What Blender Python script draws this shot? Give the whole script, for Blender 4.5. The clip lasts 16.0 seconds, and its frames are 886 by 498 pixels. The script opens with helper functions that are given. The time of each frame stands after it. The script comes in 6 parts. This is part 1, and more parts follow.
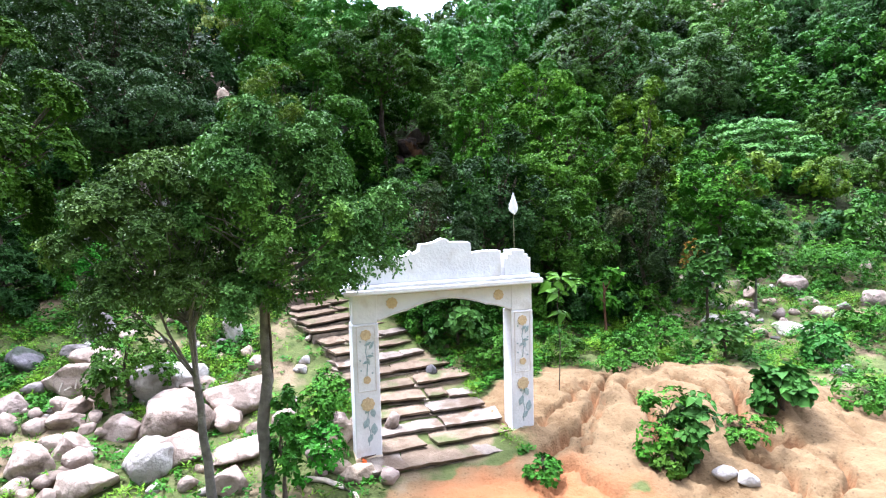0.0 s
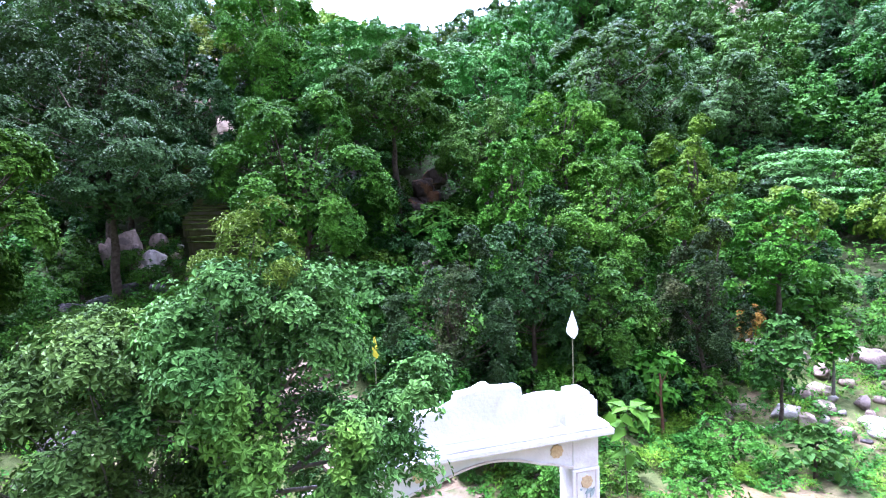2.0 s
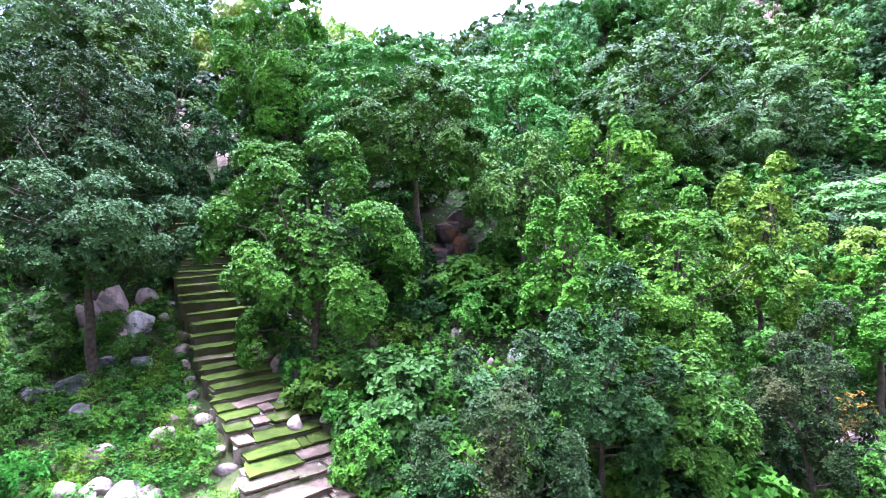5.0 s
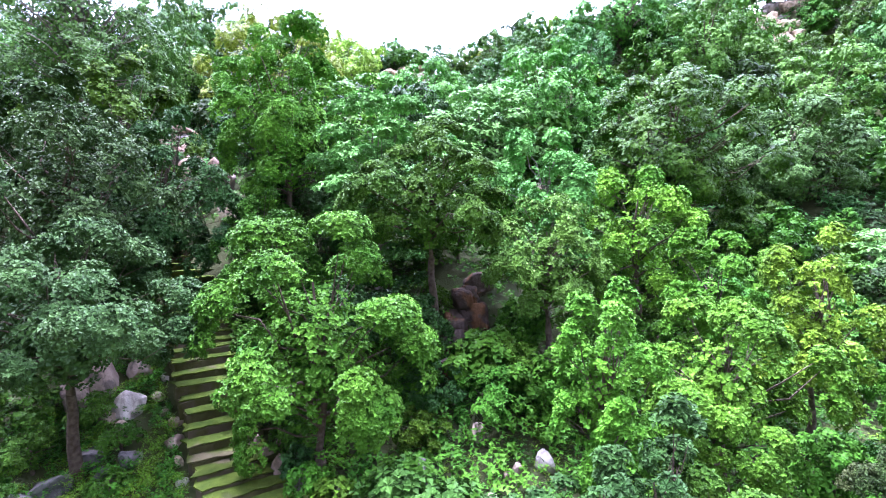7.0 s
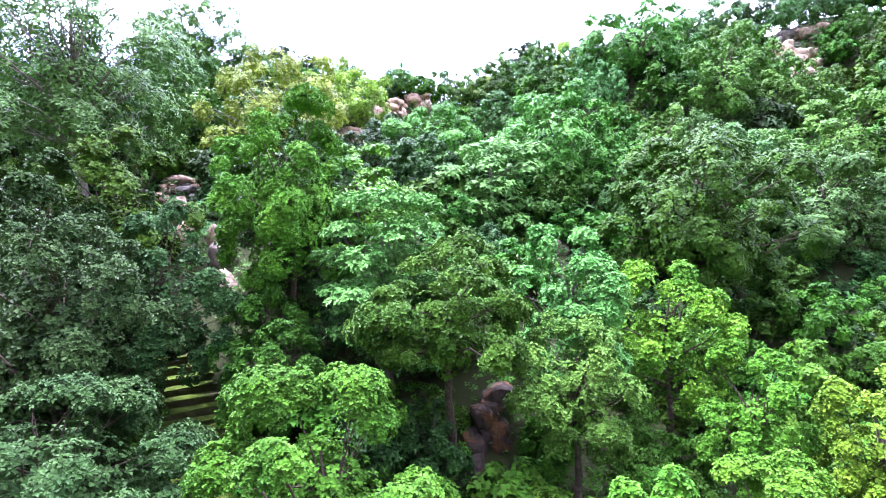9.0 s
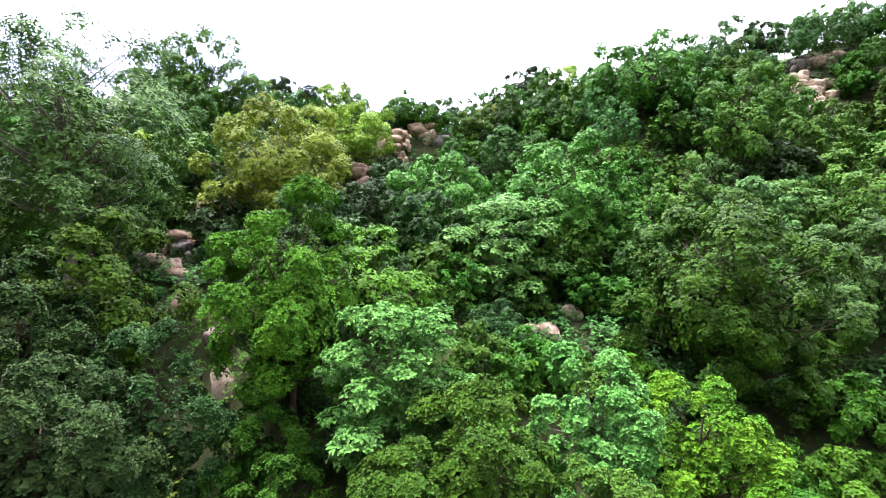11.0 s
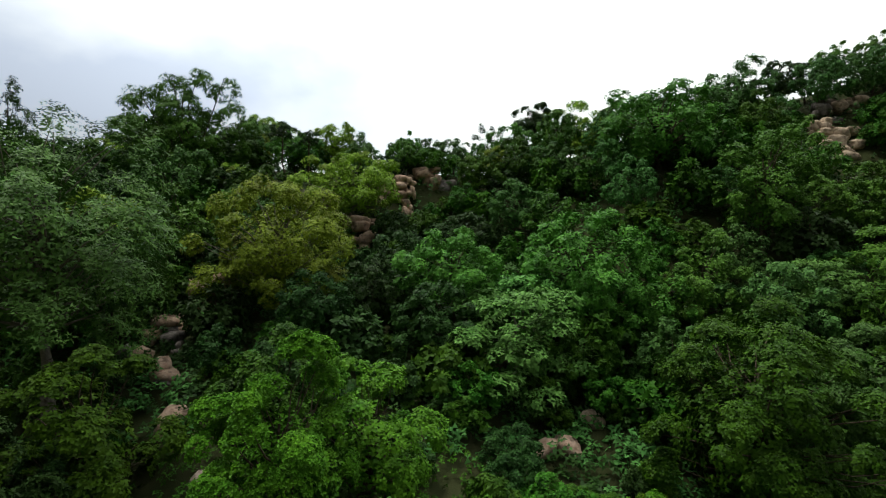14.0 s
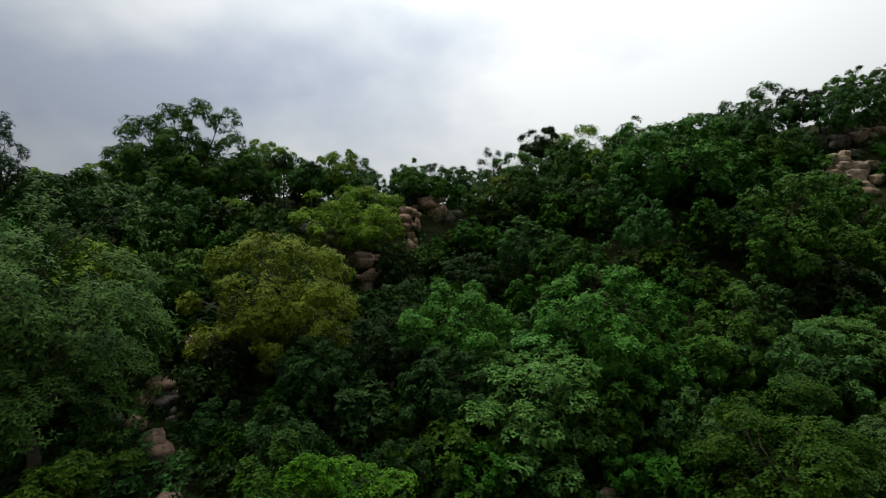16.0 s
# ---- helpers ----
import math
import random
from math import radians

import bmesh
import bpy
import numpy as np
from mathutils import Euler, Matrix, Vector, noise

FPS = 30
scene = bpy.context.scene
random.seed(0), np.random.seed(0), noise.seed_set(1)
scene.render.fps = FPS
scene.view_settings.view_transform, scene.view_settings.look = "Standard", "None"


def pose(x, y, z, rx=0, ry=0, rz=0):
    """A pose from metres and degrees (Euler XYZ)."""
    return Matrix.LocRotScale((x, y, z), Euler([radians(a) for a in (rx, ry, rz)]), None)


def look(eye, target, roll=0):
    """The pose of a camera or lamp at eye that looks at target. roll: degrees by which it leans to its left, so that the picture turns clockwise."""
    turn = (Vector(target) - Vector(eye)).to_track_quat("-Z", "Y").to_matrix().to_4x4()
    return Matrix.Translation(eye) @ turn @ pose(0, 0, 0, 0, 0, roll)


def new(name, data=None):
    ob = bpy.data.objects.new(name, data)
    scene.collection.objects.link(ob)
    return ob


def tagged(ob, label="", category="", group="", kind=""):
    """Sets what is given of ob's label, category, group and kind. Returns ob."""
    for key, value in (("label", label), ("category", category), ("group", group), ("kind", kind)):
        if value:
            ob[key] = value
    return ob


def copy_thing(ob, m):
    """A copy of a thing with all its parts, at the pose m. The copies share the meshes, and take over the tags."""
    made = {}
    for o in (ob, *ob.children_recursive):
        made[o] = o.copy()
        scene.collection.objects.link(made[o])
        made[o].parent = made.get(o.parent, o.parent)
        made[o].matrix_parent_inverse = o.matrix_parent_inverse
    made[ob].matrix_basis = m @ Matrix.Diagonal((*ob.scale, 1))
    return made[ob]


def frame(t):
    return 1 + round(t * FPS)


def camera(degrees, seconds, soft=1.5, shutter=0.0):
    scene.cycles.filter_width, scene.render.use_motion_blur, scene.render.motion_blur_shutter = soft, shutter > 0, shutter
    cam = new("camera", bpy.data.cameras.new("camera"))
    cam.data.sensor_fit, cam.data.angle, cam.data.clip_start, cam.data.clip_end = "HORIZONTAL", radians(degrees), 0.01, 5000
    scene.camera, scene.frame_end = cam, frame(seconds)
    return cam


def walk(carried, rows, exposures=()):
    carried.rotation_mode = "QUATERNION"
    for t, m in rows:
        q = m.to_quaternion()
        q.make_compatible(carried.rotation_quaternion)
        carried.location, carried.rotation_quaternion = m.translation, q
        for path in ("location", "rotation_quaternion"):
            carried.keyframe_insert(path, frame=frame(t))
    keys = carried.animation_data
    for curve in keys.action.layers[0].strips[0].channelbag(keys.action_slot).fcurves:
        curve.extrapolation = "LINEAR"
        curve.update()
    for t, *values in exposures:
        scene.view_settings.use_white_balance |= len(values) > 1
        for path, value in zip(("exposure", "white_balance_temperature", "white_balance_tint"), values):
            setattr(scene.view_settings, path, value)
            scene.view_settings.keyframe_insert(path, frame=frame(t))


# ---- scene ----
cam = camera(79.6, 16.0, soft=1.2)
METRES, EYE, TILT, LEAN, TURN = 27.0, 4.45, -4.0, 1.4, 0.0
ROWS = [
    (0.0, 0.0, 0.0, 0.0, -0.0, 0.0, 0.0),
    (0.5, -0.0046, 0.0246, 0.022, 0.26, 0.11, 0.08),
    (1.0, -0.0087, 0.0448, 0.0405, 0.49, 0.2, 0.08),
    (1.5, -0.0135, 0.067, 0.0603, 0.67, 0.29, 0.08),
    (2.0, -0.0183, 0.086, 0.0761, 0.82, 0.38, 0.08),
    (2.5, -0.0239, 0.1077, 0.0924, 1.0, 0.47, 0.12),
    (3.0, -0.0284, 0.1259, 0.1048, 1.16, 0.53, 0.18),
    (3.5, -0.0334, 0.1458, 0.1171, 1.33, 0.56, 0.18),
    (4.0, -0.0373, 0.1618, 0.1262, 1.5, 0.57, 0.22),
    (6.5, -0.0587, 0.2366, 0.2058, 2.18, 0.59, 0.08),
    (7.0, -0.0631, 0.2488, 0.2338, 2.25, 0.63, 0.04),
    (7.5, -0.0682, 0.2626, 0.2678, 2.32, 0.65, -0.01),
    (8.0, -0.0728, 0.2746, 0.2984, 2.41, 0.68, -0.03),
    (8.5, -0.0782, 0.2887, 0.3339, 2.46, 0.72, 0.01),
    (9.0, -0.0827, 0.3011, 0.3656, 2.52, 0.76, 0.02),
    (9.5, -0.0874, 0.3156, 0.4016, 2.59, 0.79, 0.02),
    (12.0, -0.1064, 0.3822, 0.5697, 2.67, 0.84, -0.0),
    (12.5, -0.11, 0.3964, 0.603, 2.7, 0.88, -0.03),
    (13.0, -0.1135, 0.4104, 0.6359, 2.72, 0.91, -0.05),
    (13.5, -0.1172, 0.4244, 0.6682, 2.76, 0.92, -0.1),
    (14.0, -0.121, 0.4377, 0.7006, 2.8, 0.92, -0.15),
    (14.5, -0.1258, 0.4517, 0.7323, 2.82, 0.95, -0.21),
    (15.0, -0.1307, 0.4654, 0.7645, 2.84, 0.94, -0.27),
    (15.5, -0.1364, 0.4792, 0.7965, 2.87, 0.96, -0.32),
    (16.0, -0.1427, 0.4933, 0.8279, 2.88, 0.96, -0.38),
]
walk(cam, [(t, pose(0, 0, EYE, TILT, LEAN, TURN) @ pose(METRES * x, METRES * y, METRES * z, 90 + pitch, roll, yaw)) for t, x, y, z, yaw, pitch, roll in ROWS],
     [(0.0, 1.42, 5350, 19), (1.5, 1.7, 5000, 30), (3.5, 2.2, 4820, 39), (4.2, 2.3, 4850, 39), (6.5, 2.46, 5150, 38), (7.5, 2.4, 5200, 37), (9.5, 2.03, 5350, 34), (12.0, 0.6, 6400, 13), (12.5, 0.28, 6500, 10), (13.5, -0.65, 6550, 4), (14.5, -1.2, 6500, 3), (16.0, -1.78, 6450, 6)])

# ---- world and sun ----
SUN_AZ, SUN_EL = radians(305), radians(70)
world = bpy.data.worlds.new("overcast_sky")
scene.world = world
world.use_nodes = True
wn, wl = world.node_tree.nodes, world.node_tree.links
wn.clear()
w_out = wn.new("ShaderNodeOutputWorld")
w_bg = wn.new("ShaderNodeBackground")
w_sky = wn.new("ShaderNodeTexSky")
w_sky.sky_type, w_sky.sun_disc = "NISHITA", False
w_sky.sun_elevation, w_sky.sun_rotation = SUN_EL, SUN_AZ
w_sky.air_density, w_sky.dust_density = 1.0, 2.0
w_dim = wn.new("ShaderNodeVectorMath")
w_dim.operation = "SCALE"
w_dim.inputs["Scale"].default_value = 0.10
w_geo = wn.new("ShaderNodeTexCoord")
w_map = wn.new("ShaderNodeMapping")
w_map.inputs["Scale"].default_value = (1.0, 1.0, 1.7)
w_map.inputs["Location"].default_value = (0.35, 0.1, 0.3)
w_noise = wn.new("ShaderNodeTexNoise")
w_noise.inputs["Scale"].default_value = 3.2
w_noise.inputs["Detail"].default_value = 6
w_noise.inputs["Roughness"].default_value = 0.5
w_ramp = wn.new("ShaderNodeValToRGB")
w_ramp.color_ramp.elements[0].position, w_ramp.color_ramp.elements[0].color = 0.24, (1.3, 1.42, 1.74, 1)
w_ramp.color_ramp.elements[1].position, w_ramp.color_ramp.elements[1].color = 0.58, (2.45, 2.47, 2.5, 1)
w_mix = wn.new("ShaderNodeMix")
w_mix.data_type = "RGBA"
w_mix.inputs["Factor"].default_value = 0.93
wl.new(w_geo.outputs["Generated"], w_map.inputs["Vector"])
wl.new(w_map.outputs["Vector"], w_noise.inputs["Vector"])
w_spot = wn.new("ShaderNodeMapping")  # a heavier cloud low in the north-west
w_spot.inputs["Scale"].default_value = (2.9, 1.6, 8.3)
w_spot.inputs["Location"].default_value = (1.39, -1.38, -1.8)
wl.new(w_geo.outputs["Generated"], w_spot.inputs["Vector"])
w_far = wn.new("ShaderNodeVectorMath")
w_far.operation = "LENGTH"
wl.new(w_spot.outputs["Vector"], w_far.inputs[0])
w_grain = wn.new("ShaderNodeMath")
w_grain.operation = "MULTIPLY_ADD"
w_grain.inputs[1].default_value, w_grain.inputs[2].default_value = 0.75, -0.24
wl.new(w_noise.outputs["Fac"], w_grain.inputs[0])
w_bank = wn.new("ShaderNodeMath")
w_bank.operation = "MULTIPLY_ADD"
w_bank.inputs[1].default_value = 0.24
wl.new(w_far.outputs["Value"], w_bank.inputs[0])
wl.new(w_grain.outputs["Value"], w_bank.inputs[2])
wl.new(w_bank.outputs["Value"], w_ramp.inputs["Fac"])
wl.new(w_sky.outputs["Color"], w_dim.inputs[0])
wl.new(w_dim.outputs["Vector"], w_mix.inputs["A"])
wl.new(w_ramp.outputs["Color"], w_mix.inputs["B"])
w_sep = wn.new("ShaderNodeVectorMath")  # the cloud is brightest round the hidden sun
w_sep.operation = "DOT_PRODUCT"
w_sep.inputs[1].default_value = (0.08, 0.56, 0.82)
wl.new(w_geo.outputs["Generated"], w_sep.inputs[0])
w_fall = wn.new("ShaderNodeMapRange")
w_fall.inputs["From Min"].default_value, w_fall.inputs["From Max"].default_value = -1.0, 1.0
w_fall.inputs["To Min"].default_value, w_fall.inputs["To Max"].default_value = 0.0, 1.0
wl.new(w_sep.outputs["Value"], w_fall.inputs["Value"])
w_pow = wn.new("ShaderNodeMath")
w_pow.operation = "POWER"
w_pow.inputs[1].default_value = 4.0
wl.new(w_fall.outputs["Result"], w_pow.inputs[0])
w_add = wn.new("ShaderNodeMath")
w_add.operation = "MULTIPLY_ADD"
w_add.inputs[1].default_value, w_add.inputs[2].default_value = 2.5, 0.02
wl.new(w_pow.outputs["Value"], w_add.inputs[0])
w_haze = wn.new("ShaderNodeVectorMath")
w_haze.operation = "SCALE"
wl.new(w_mix.outputs["Result"], w_haze.inputs[0])
wl.new(w_add.outputs["Value"], w_haze.inputs["Scale"])
wl.new(w_haze.outputs["Vector"], w_bg.inputs["Color"])
wl.new(w_bg.outputs["Background"], w_out.inputs["Surface"])
w_bg.inputs["Strength"].default_value = 1.0

sun_data = bpy.data.lights.new("sun", "SUN")
sun_data.energy, sun_data.angle, sun_data.color = 5.0, radians(14), (1.0, 0.95, 0.86)
sun = new("sun", sun_data)
sun.matrix_world = look((0, 0, 60), (60 * math.sin(SUN_AZ + math.pi) / math.tan(SUN_EL), 60 * math.cos(SUN_AZ + math.pi) / math.tan(SUN_EL), 0))


# ---- materials ----
def material(name, dark, light, rough=0.8, scale=6.0, bump=0.3, bump_scale=None, island=0.0, spread=0.0,
             translucent=0.0, third=None, third_scale=0.7, third_at=(0.52, 0.62), spec=0.06, object_spread=0.0, cracks=0.0):
    """A surface with two colours mixed by grain, a third in patches, relief, and variation by piece and by object."""
    m = bpy.data.materials.new(name)
    m.use_nodes = True
    n, l = m.node_tree.nodes, m.node_tree.links
    n.clear()
    out = n.new("ShaderNodeOutputMaterial")
    bsdf = n.new("ShaderNodeBsdfPrincipled")
    bsdf.inputs["Roughness"].default_value = rough
    bsdf.inputs["Specular IOR Level"].default_value = spec
    co = n.new("ShaderNodeNewGeometry")
    grain = n.new("ShaderNodeTexNoise")
    grain.inputs["Scale"].default_value, grain.inputs["Detail"].default_value = scale, 6
    l.new(co.outputs["Position"], grain.inputs["Vector"])
    mix = n.new("ShaderNodeMix")
    mix.data_type = "RGBA"
    mix.inputs["A"].default_value, mix.inputs["B"].default_value = (*dark, 1), (*light, 1)
    sharp = n.new("ShaderNodeMapRange")
    sharp.inputs["From Min"].default_value, sharp.inputs["From Max"].default_value = 0.3, 0.7
    l.new(grain.outputs["Fac"], sharp.inputs["Value"])
    l.new(sharp.outputs["Result"], mix.inputs["Factor"])
    colour = mix.outputs["Result"]
    if third:
        patch = n.new("ShaderNodeTexNoise")
        patch.inputs["Scale"].default_value, patch.inputs["Detail"].default_value = third_scale, 8
        l.new(co.outputs["Position"], patch.inputs["Vector"])
        edge = n.new("ShaderNodeMapRange")
        edge.inputs["From Min"].default_value, edge.inputs["From Max"].default_value = third_at
        l.new(patch.outputs["Fac"], edge.inputs["Value"])
        mix3 = n.new("ShaderNodeMix")
        mix3.data_type = "RGBA"
        l.new(edge.outputs["Result"], mix3.inputs["Factor"])
        l.new(colour, mix3.inputs["A"])
        mix3.inputs["B"].default_value = (*third, 1)
        colour = mix3.outputs["Result"]
    if cracks:
        cell = n.new("ShaderNodeTexVoronoi")
        cell.feature = "DISTANCE_TO_EDGE"
        cell.inputs["Scale"].default_value = cracks
        warp = n.new("ShaderNodeVectorMath")
        warp.operation = "MULTIPLY_ADD"
        warp.inputs[1].default_value = (0.5, 0.5, 0.5)
        l.new(grain.outputs["Color"], warp.inputs[0])
        l.new(co.outputs["Position"], warp.inputs[2])
        l.new(warp.outputs["Vector"], cell.inputs["Vector"])
        line = n.new("ShaderNodeMapRange")
        line.inputs["From Min"].default_value, line.inputs["From Max"].default_value = 0.0, 0.035
        line.inputs["To Min"].default_value, line.inputs["To Max"].default_value = 0.72, 1.0
        l.new(cell.outputs["Distance"], line.inputs["Value"])
        dim = n.new("ShaderNodeMix")
        dim.data_type, dim.blend_type = "RGBA", "MULTIPLY"
        dim.inputs["Factor"].default_value = 1.0
        l.new(colour, dim.inputs["A"])
        l.new(line.outputs["Result"], dim.inputs["B"])
        colour = dim.outputs["Result"]
    if island or spread or object_spread:
        hsv = n.new("ShaderNodeHueSaturation")
        l.new(colour, hsv.inputs["Color"])
        if island or object_spread:
            info = n.new("ShaderNodeObjectInfo")
            a = n.new("ShaderNodeMapRange")
            a.inputs["To Min"].default_value, a.inputs["To Max"].default_value = 1 - island, 1 + island
            l.new(co.outputs["Random Per Island"], a.inputs["Value"])
            b = n.new("ShaderNodeMapRange")
            b.inputs["To Min"].default_value, b.inputs["To Max"].default_value = 1 - object_spread, 1 + object_spread
            l.new(info.outputs["Random"], b.inputs["Value"])
            mul = n.new("ShaderNodeMath")
            mul.operation = "MULTIPLY"
            l.new(a.outputs["Result"], mul.inputs[0])
            l.new(b.outputs["Result"], mul.inputs[1])
            l.new(mul.outputs["Value"], hsv.inputs["Value"])
            if translucent:
                h = n.new("ShaderNodeMapRange")
                h.inputs["To Min"].default_value, h.inputs["To Max"].default_value = 0.485, 0.515
                l.new(info.outputs["Random"], h.inputs["Value"])
                l.new(h.outputs["Result"], hsv.inputs["Hue"])
        colour = hsv.outputs["Color"]
    l.new(colour, bsdf.inputs["Base Color"])
    if bump:
        rel = n.new("ShaderNodeTexNoise")
        rel.inputs["Scale"].default_value, rel.inputs["Detail"].default_value = bump_scale or scale * 3, 6
        l.new(co.outputs["Position"], rel.inputs["Vector"])
        bp = n.new("ShaderNodeBump")
        bp.inputs["Strength"].default_value, bp.inputs["Distance"].default_value = bump, 0.05
        l.new(rel.outputs["Fac"], bp.inputs["Height"])
        l.new(bp.outputs["Normal"], bsdf.inputs["Normal"])
    if translucent:
        tr = n.new("ShaderNodeBsdfTranslucent")
        l.new(colour, tr.inputs["Color"])
        ms = n.new("ShaderNodeMixShader")
        ms.inputs["Fac"].default_value = translucent
        l.new(bsdf.outputs["BSDF"], ms.inputs[1])
        l.new(tr.outputs["BSDF"], ms.inputs[2])
        l.new(ms.outputs["Shader"], out.inputs["Surface"])
    else:
        l.new(bsdf.outputs["BSDF"], out.inputs["Surface"])
    return m


def leaf_material(name, dark, light, third=None, cool=False):
    # cool: bluer leaves, standing in for haze on the far slope
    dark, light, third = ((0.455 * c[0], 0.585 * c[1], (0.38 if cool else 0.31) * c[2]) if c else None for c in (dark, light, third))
    return material(name, dark, light, rough=0.5, scale=1.1, bump=0, island=0.34, translucent=0.06, object_spread=0.2,
                    third=third, third_scale=0.5, third_at=(0.55, 0.68), spec=0.05)


LEAF_DARK = leaf_material("leaf_dark_green", (0.03, 0.062, 0.022), (0.06, 0.112, 0.034), cool=True)
LEAF_MID = leaf_material("leaf_mid_green", (0.046, 0.118, 0.021), (0.104, 0.21, 0.032))
LEAF_DEEP = leaf_material("leaf_deep_green", (0.036, 0.092, 0.014), (0.09, 0.178, 0.022))
LEAF_BRIGHT = leaf_material("leaf_bright_green", (0.058, 0.132, 0.016), (0.12, 0.222, 0.026), (0.072, 0.14, 0.022))
LEAF_STAR = leaf_material("leaf_pale_green", (0.115, 0.27, 0.085), (0.245, 0.44, 0.18))
LEAF_GREY = leaf_material("leaf_grey_green", (0.065, 0.125, 0.046), (0.172, 0.26, 0.094), (0.19, 0.275, 0.055))
# sage and soft are paler and bluer: distant haze put into the leaf colour
LEAF_HAZY_SAGE = leaf_material("leaf_hazy_sage_green", (0.076, 0.16, 0.056), (0.158, 0.28, 0.098), cool=True)
LEAF_YELLOW = leaf_material("leaf_yellow_green", (0.12, 0.205, 0.02), (0.235, 0.335, 0.033), (0.10, 0.19, 0.026))
LEAF_VIVID = leaf_material("leaf_vivid_green", (0.078, 0.168, 0.018), (0.16, 0.28, 0.03), (0.088, 0.17, 0.024))
LEAF_OLIVE = leaf_material("leaf_olive", (0.24, 0.31, 0.045), (0.43, 0.51, 0.08), (0.27, 0.255, 0.08))
LEAF_DULL = leaf_material("leaf_dull_brown_green", (0.026, 0.046, 0.022), (0.056, 0.078, 0.036), (0.085, 0.078, 0.045))
LEAF_HAZY_SOFT = leaf_material("leaf_hazy_soft_green", (0.09, 0.198, 0.038), (0.185, 0.34, 0.066), cool=True)
LEAF_SILVER = leaf_material("leaf_silver_green", (0.06, 0.115, 0.03), (0.17, 0.26, 0.08), cool=True)
LEAF_DUSKY = leaf_material("leaf_dusky_green", (0.04, 0.075, 0.03), (0.085, 0.13, 0.05), cool=True)
LEAF_LIME = leaf_material("leaf_lime_green", (0.082, 0.168, 0.02), (0.18, 0.30, 0.034))
LEAF_SHOOT = leaf_material("leaf_yellow_shoots", (0.12, 0.165, 0.028), (0.22, 0.25, 0.042))
BARK = material("bark", (0.04, 0.03, 0.022), (0.10, 0.078, 0.06), rough=0.9, scale=9, bump=0.6)
BARK_PALE = material("bark_pale", (0.09, 0.08, 0.07), (0.19, 0.17, 0.145), rough=0.9, scale=7, bump=0.5)


# ---- ground ----
NEAR = [(0, 10, 0), (-1.6, 9, 0), (2, 9.6, 0), (0, 4, -0.9), (0, -10, -1.4), (-6, 4, -0.5), (7, 3, -0.9), (-5.5, 10.3, 0.3), (-9.5, 12, 1.1),
        (6, 12.6, 0.35), (7.2, 11.3, 0.2), (10.8, 16.5, 0.7), (11.5, 18.4, 1.2), (4.9, 16.3, 0.6), (-2.4, 13.6, 1.45), (-0.8, 11.5, 0.45), (-9, 15.3, 2.5),
        (-11.7, 22, 4.4), (-9, 21.5, 4.1), (14, 9, 0), (-18, 9, 1.2), (0.4, 20.4, 3.9), (-4.7, 16.5, 2.5), (-10, 23.6, 5.6), (-12.9, 28.2, 8.1), (-14.9, 30.4, 8.6), (8, 23, 3.0), (-22, 18, 3.4), (22, 20, 2.2)]
FAR = [(-13, 32.7, 12.2), (-20.5, 46, 17.0), (-19.5, 40, 14.4), (-9.5, 70, 26.2), (-9.3, 66.8, 22.4), (-6, 72, 26.8), (-15.6, 63.5, 22.8), (-13, 61, 19.6), (33, 68, 29.3), (33, 65, 26.3), (36, 71.5, 32.6), (14, 65, 27),
       (30, 77, 33.5), (-30, 65, 26.6), (4, 75, 27), (9, 85, 29.5), (2, 40, 11.2), (10, 51.8, 16), (9.5, 36, 8.3), (6, 28, 5.0), (17, 41, 10.3), (28, 58, 21.5),
       (-2, 24.3, 5.9), (-1.5, 26, 7.6), (-9, 29, 8.8), (-28, 36, 13.5), (-60, 60, 24.5), (60, 60, 30.5), (-20, 95, 25), (0, 100, 20), (50, 105, 33), (20, 120, 23), (-60, 110, 24), (44, 76, 37.0)]
CTRL = np.array(NEAR + FAR, float)


def _kernel(d2):
    return np.where(d2 > 1e-9, d2 * np.log(np.maximum(d2, 1e-9)), 0.0)


def _solve():
    p = CTRL[:, :2] / 50
    k = _kernel(((p[:, None] - p[None]) ** 2).sum(-1)) + np.eye(len(p)) * 0.002
    q = np.hstack([np.ones((len(p), 1)), p])
    top = np.hstack([k, q])
    bottom = np.hstack([q.T, np.zeros((3, 3))])
    return np.linalg.solve(np.vstack([top, bottom]), np.concatenate([CTRL[:, 2], np.zeros(3)]))


COEF = _solve()


def smooth(e0, e1, v):
    t = np.clip((v - e0) / (e1 - e0), 0, 1)
    return t * t * (3 - 2 * t)


def base_height(x, y):
    x, y = np.atleast_1d(np.asarray(x, float)), np.atleast_1d(np.asarray(y, float))
    cx, cy = np.clip(x, -70, 70), np.clip(y, -12, 122)
    p = np.stack([cx, cy], -1) / 50
    c = CTRL[:, :2] / 50
    z = _kernel(((p[:, None] - c[None]) ** 2).sum(-1)) @ COEF[:len(c)] + COEF[-3] + p @ COEF[-2:]
    away = np.hypot(x - cx, y - cy)
    return z * (1 - smooth(0, 260, away)) - 2 * smooth(0, 260, away)


def fbm(x, y, scale, seed, octaves=3):
    """Sums of turned sine waves: a cheap smooth unevenness."""
    r = np.random.RandomState(seed)
    z, amp, total = 0, 1.0, 0
    for o in range(octaves):
        for _ in range(4):
            a, ph = r.uniform(0, 6.28, 2)
            k = 6.28 / scale * (2 ** o) * r.uniform(0.7, 1.3)
            z = z + amp * np.sin(k * (x * math.cos(a) + y * math.sin(a)) + ph + 0.8 * np.sin(k * 0.6 * (y * math.cos(a) - x * math.sin(a))))
        total += amp * 2
        amp *= 0.5
    return z / total


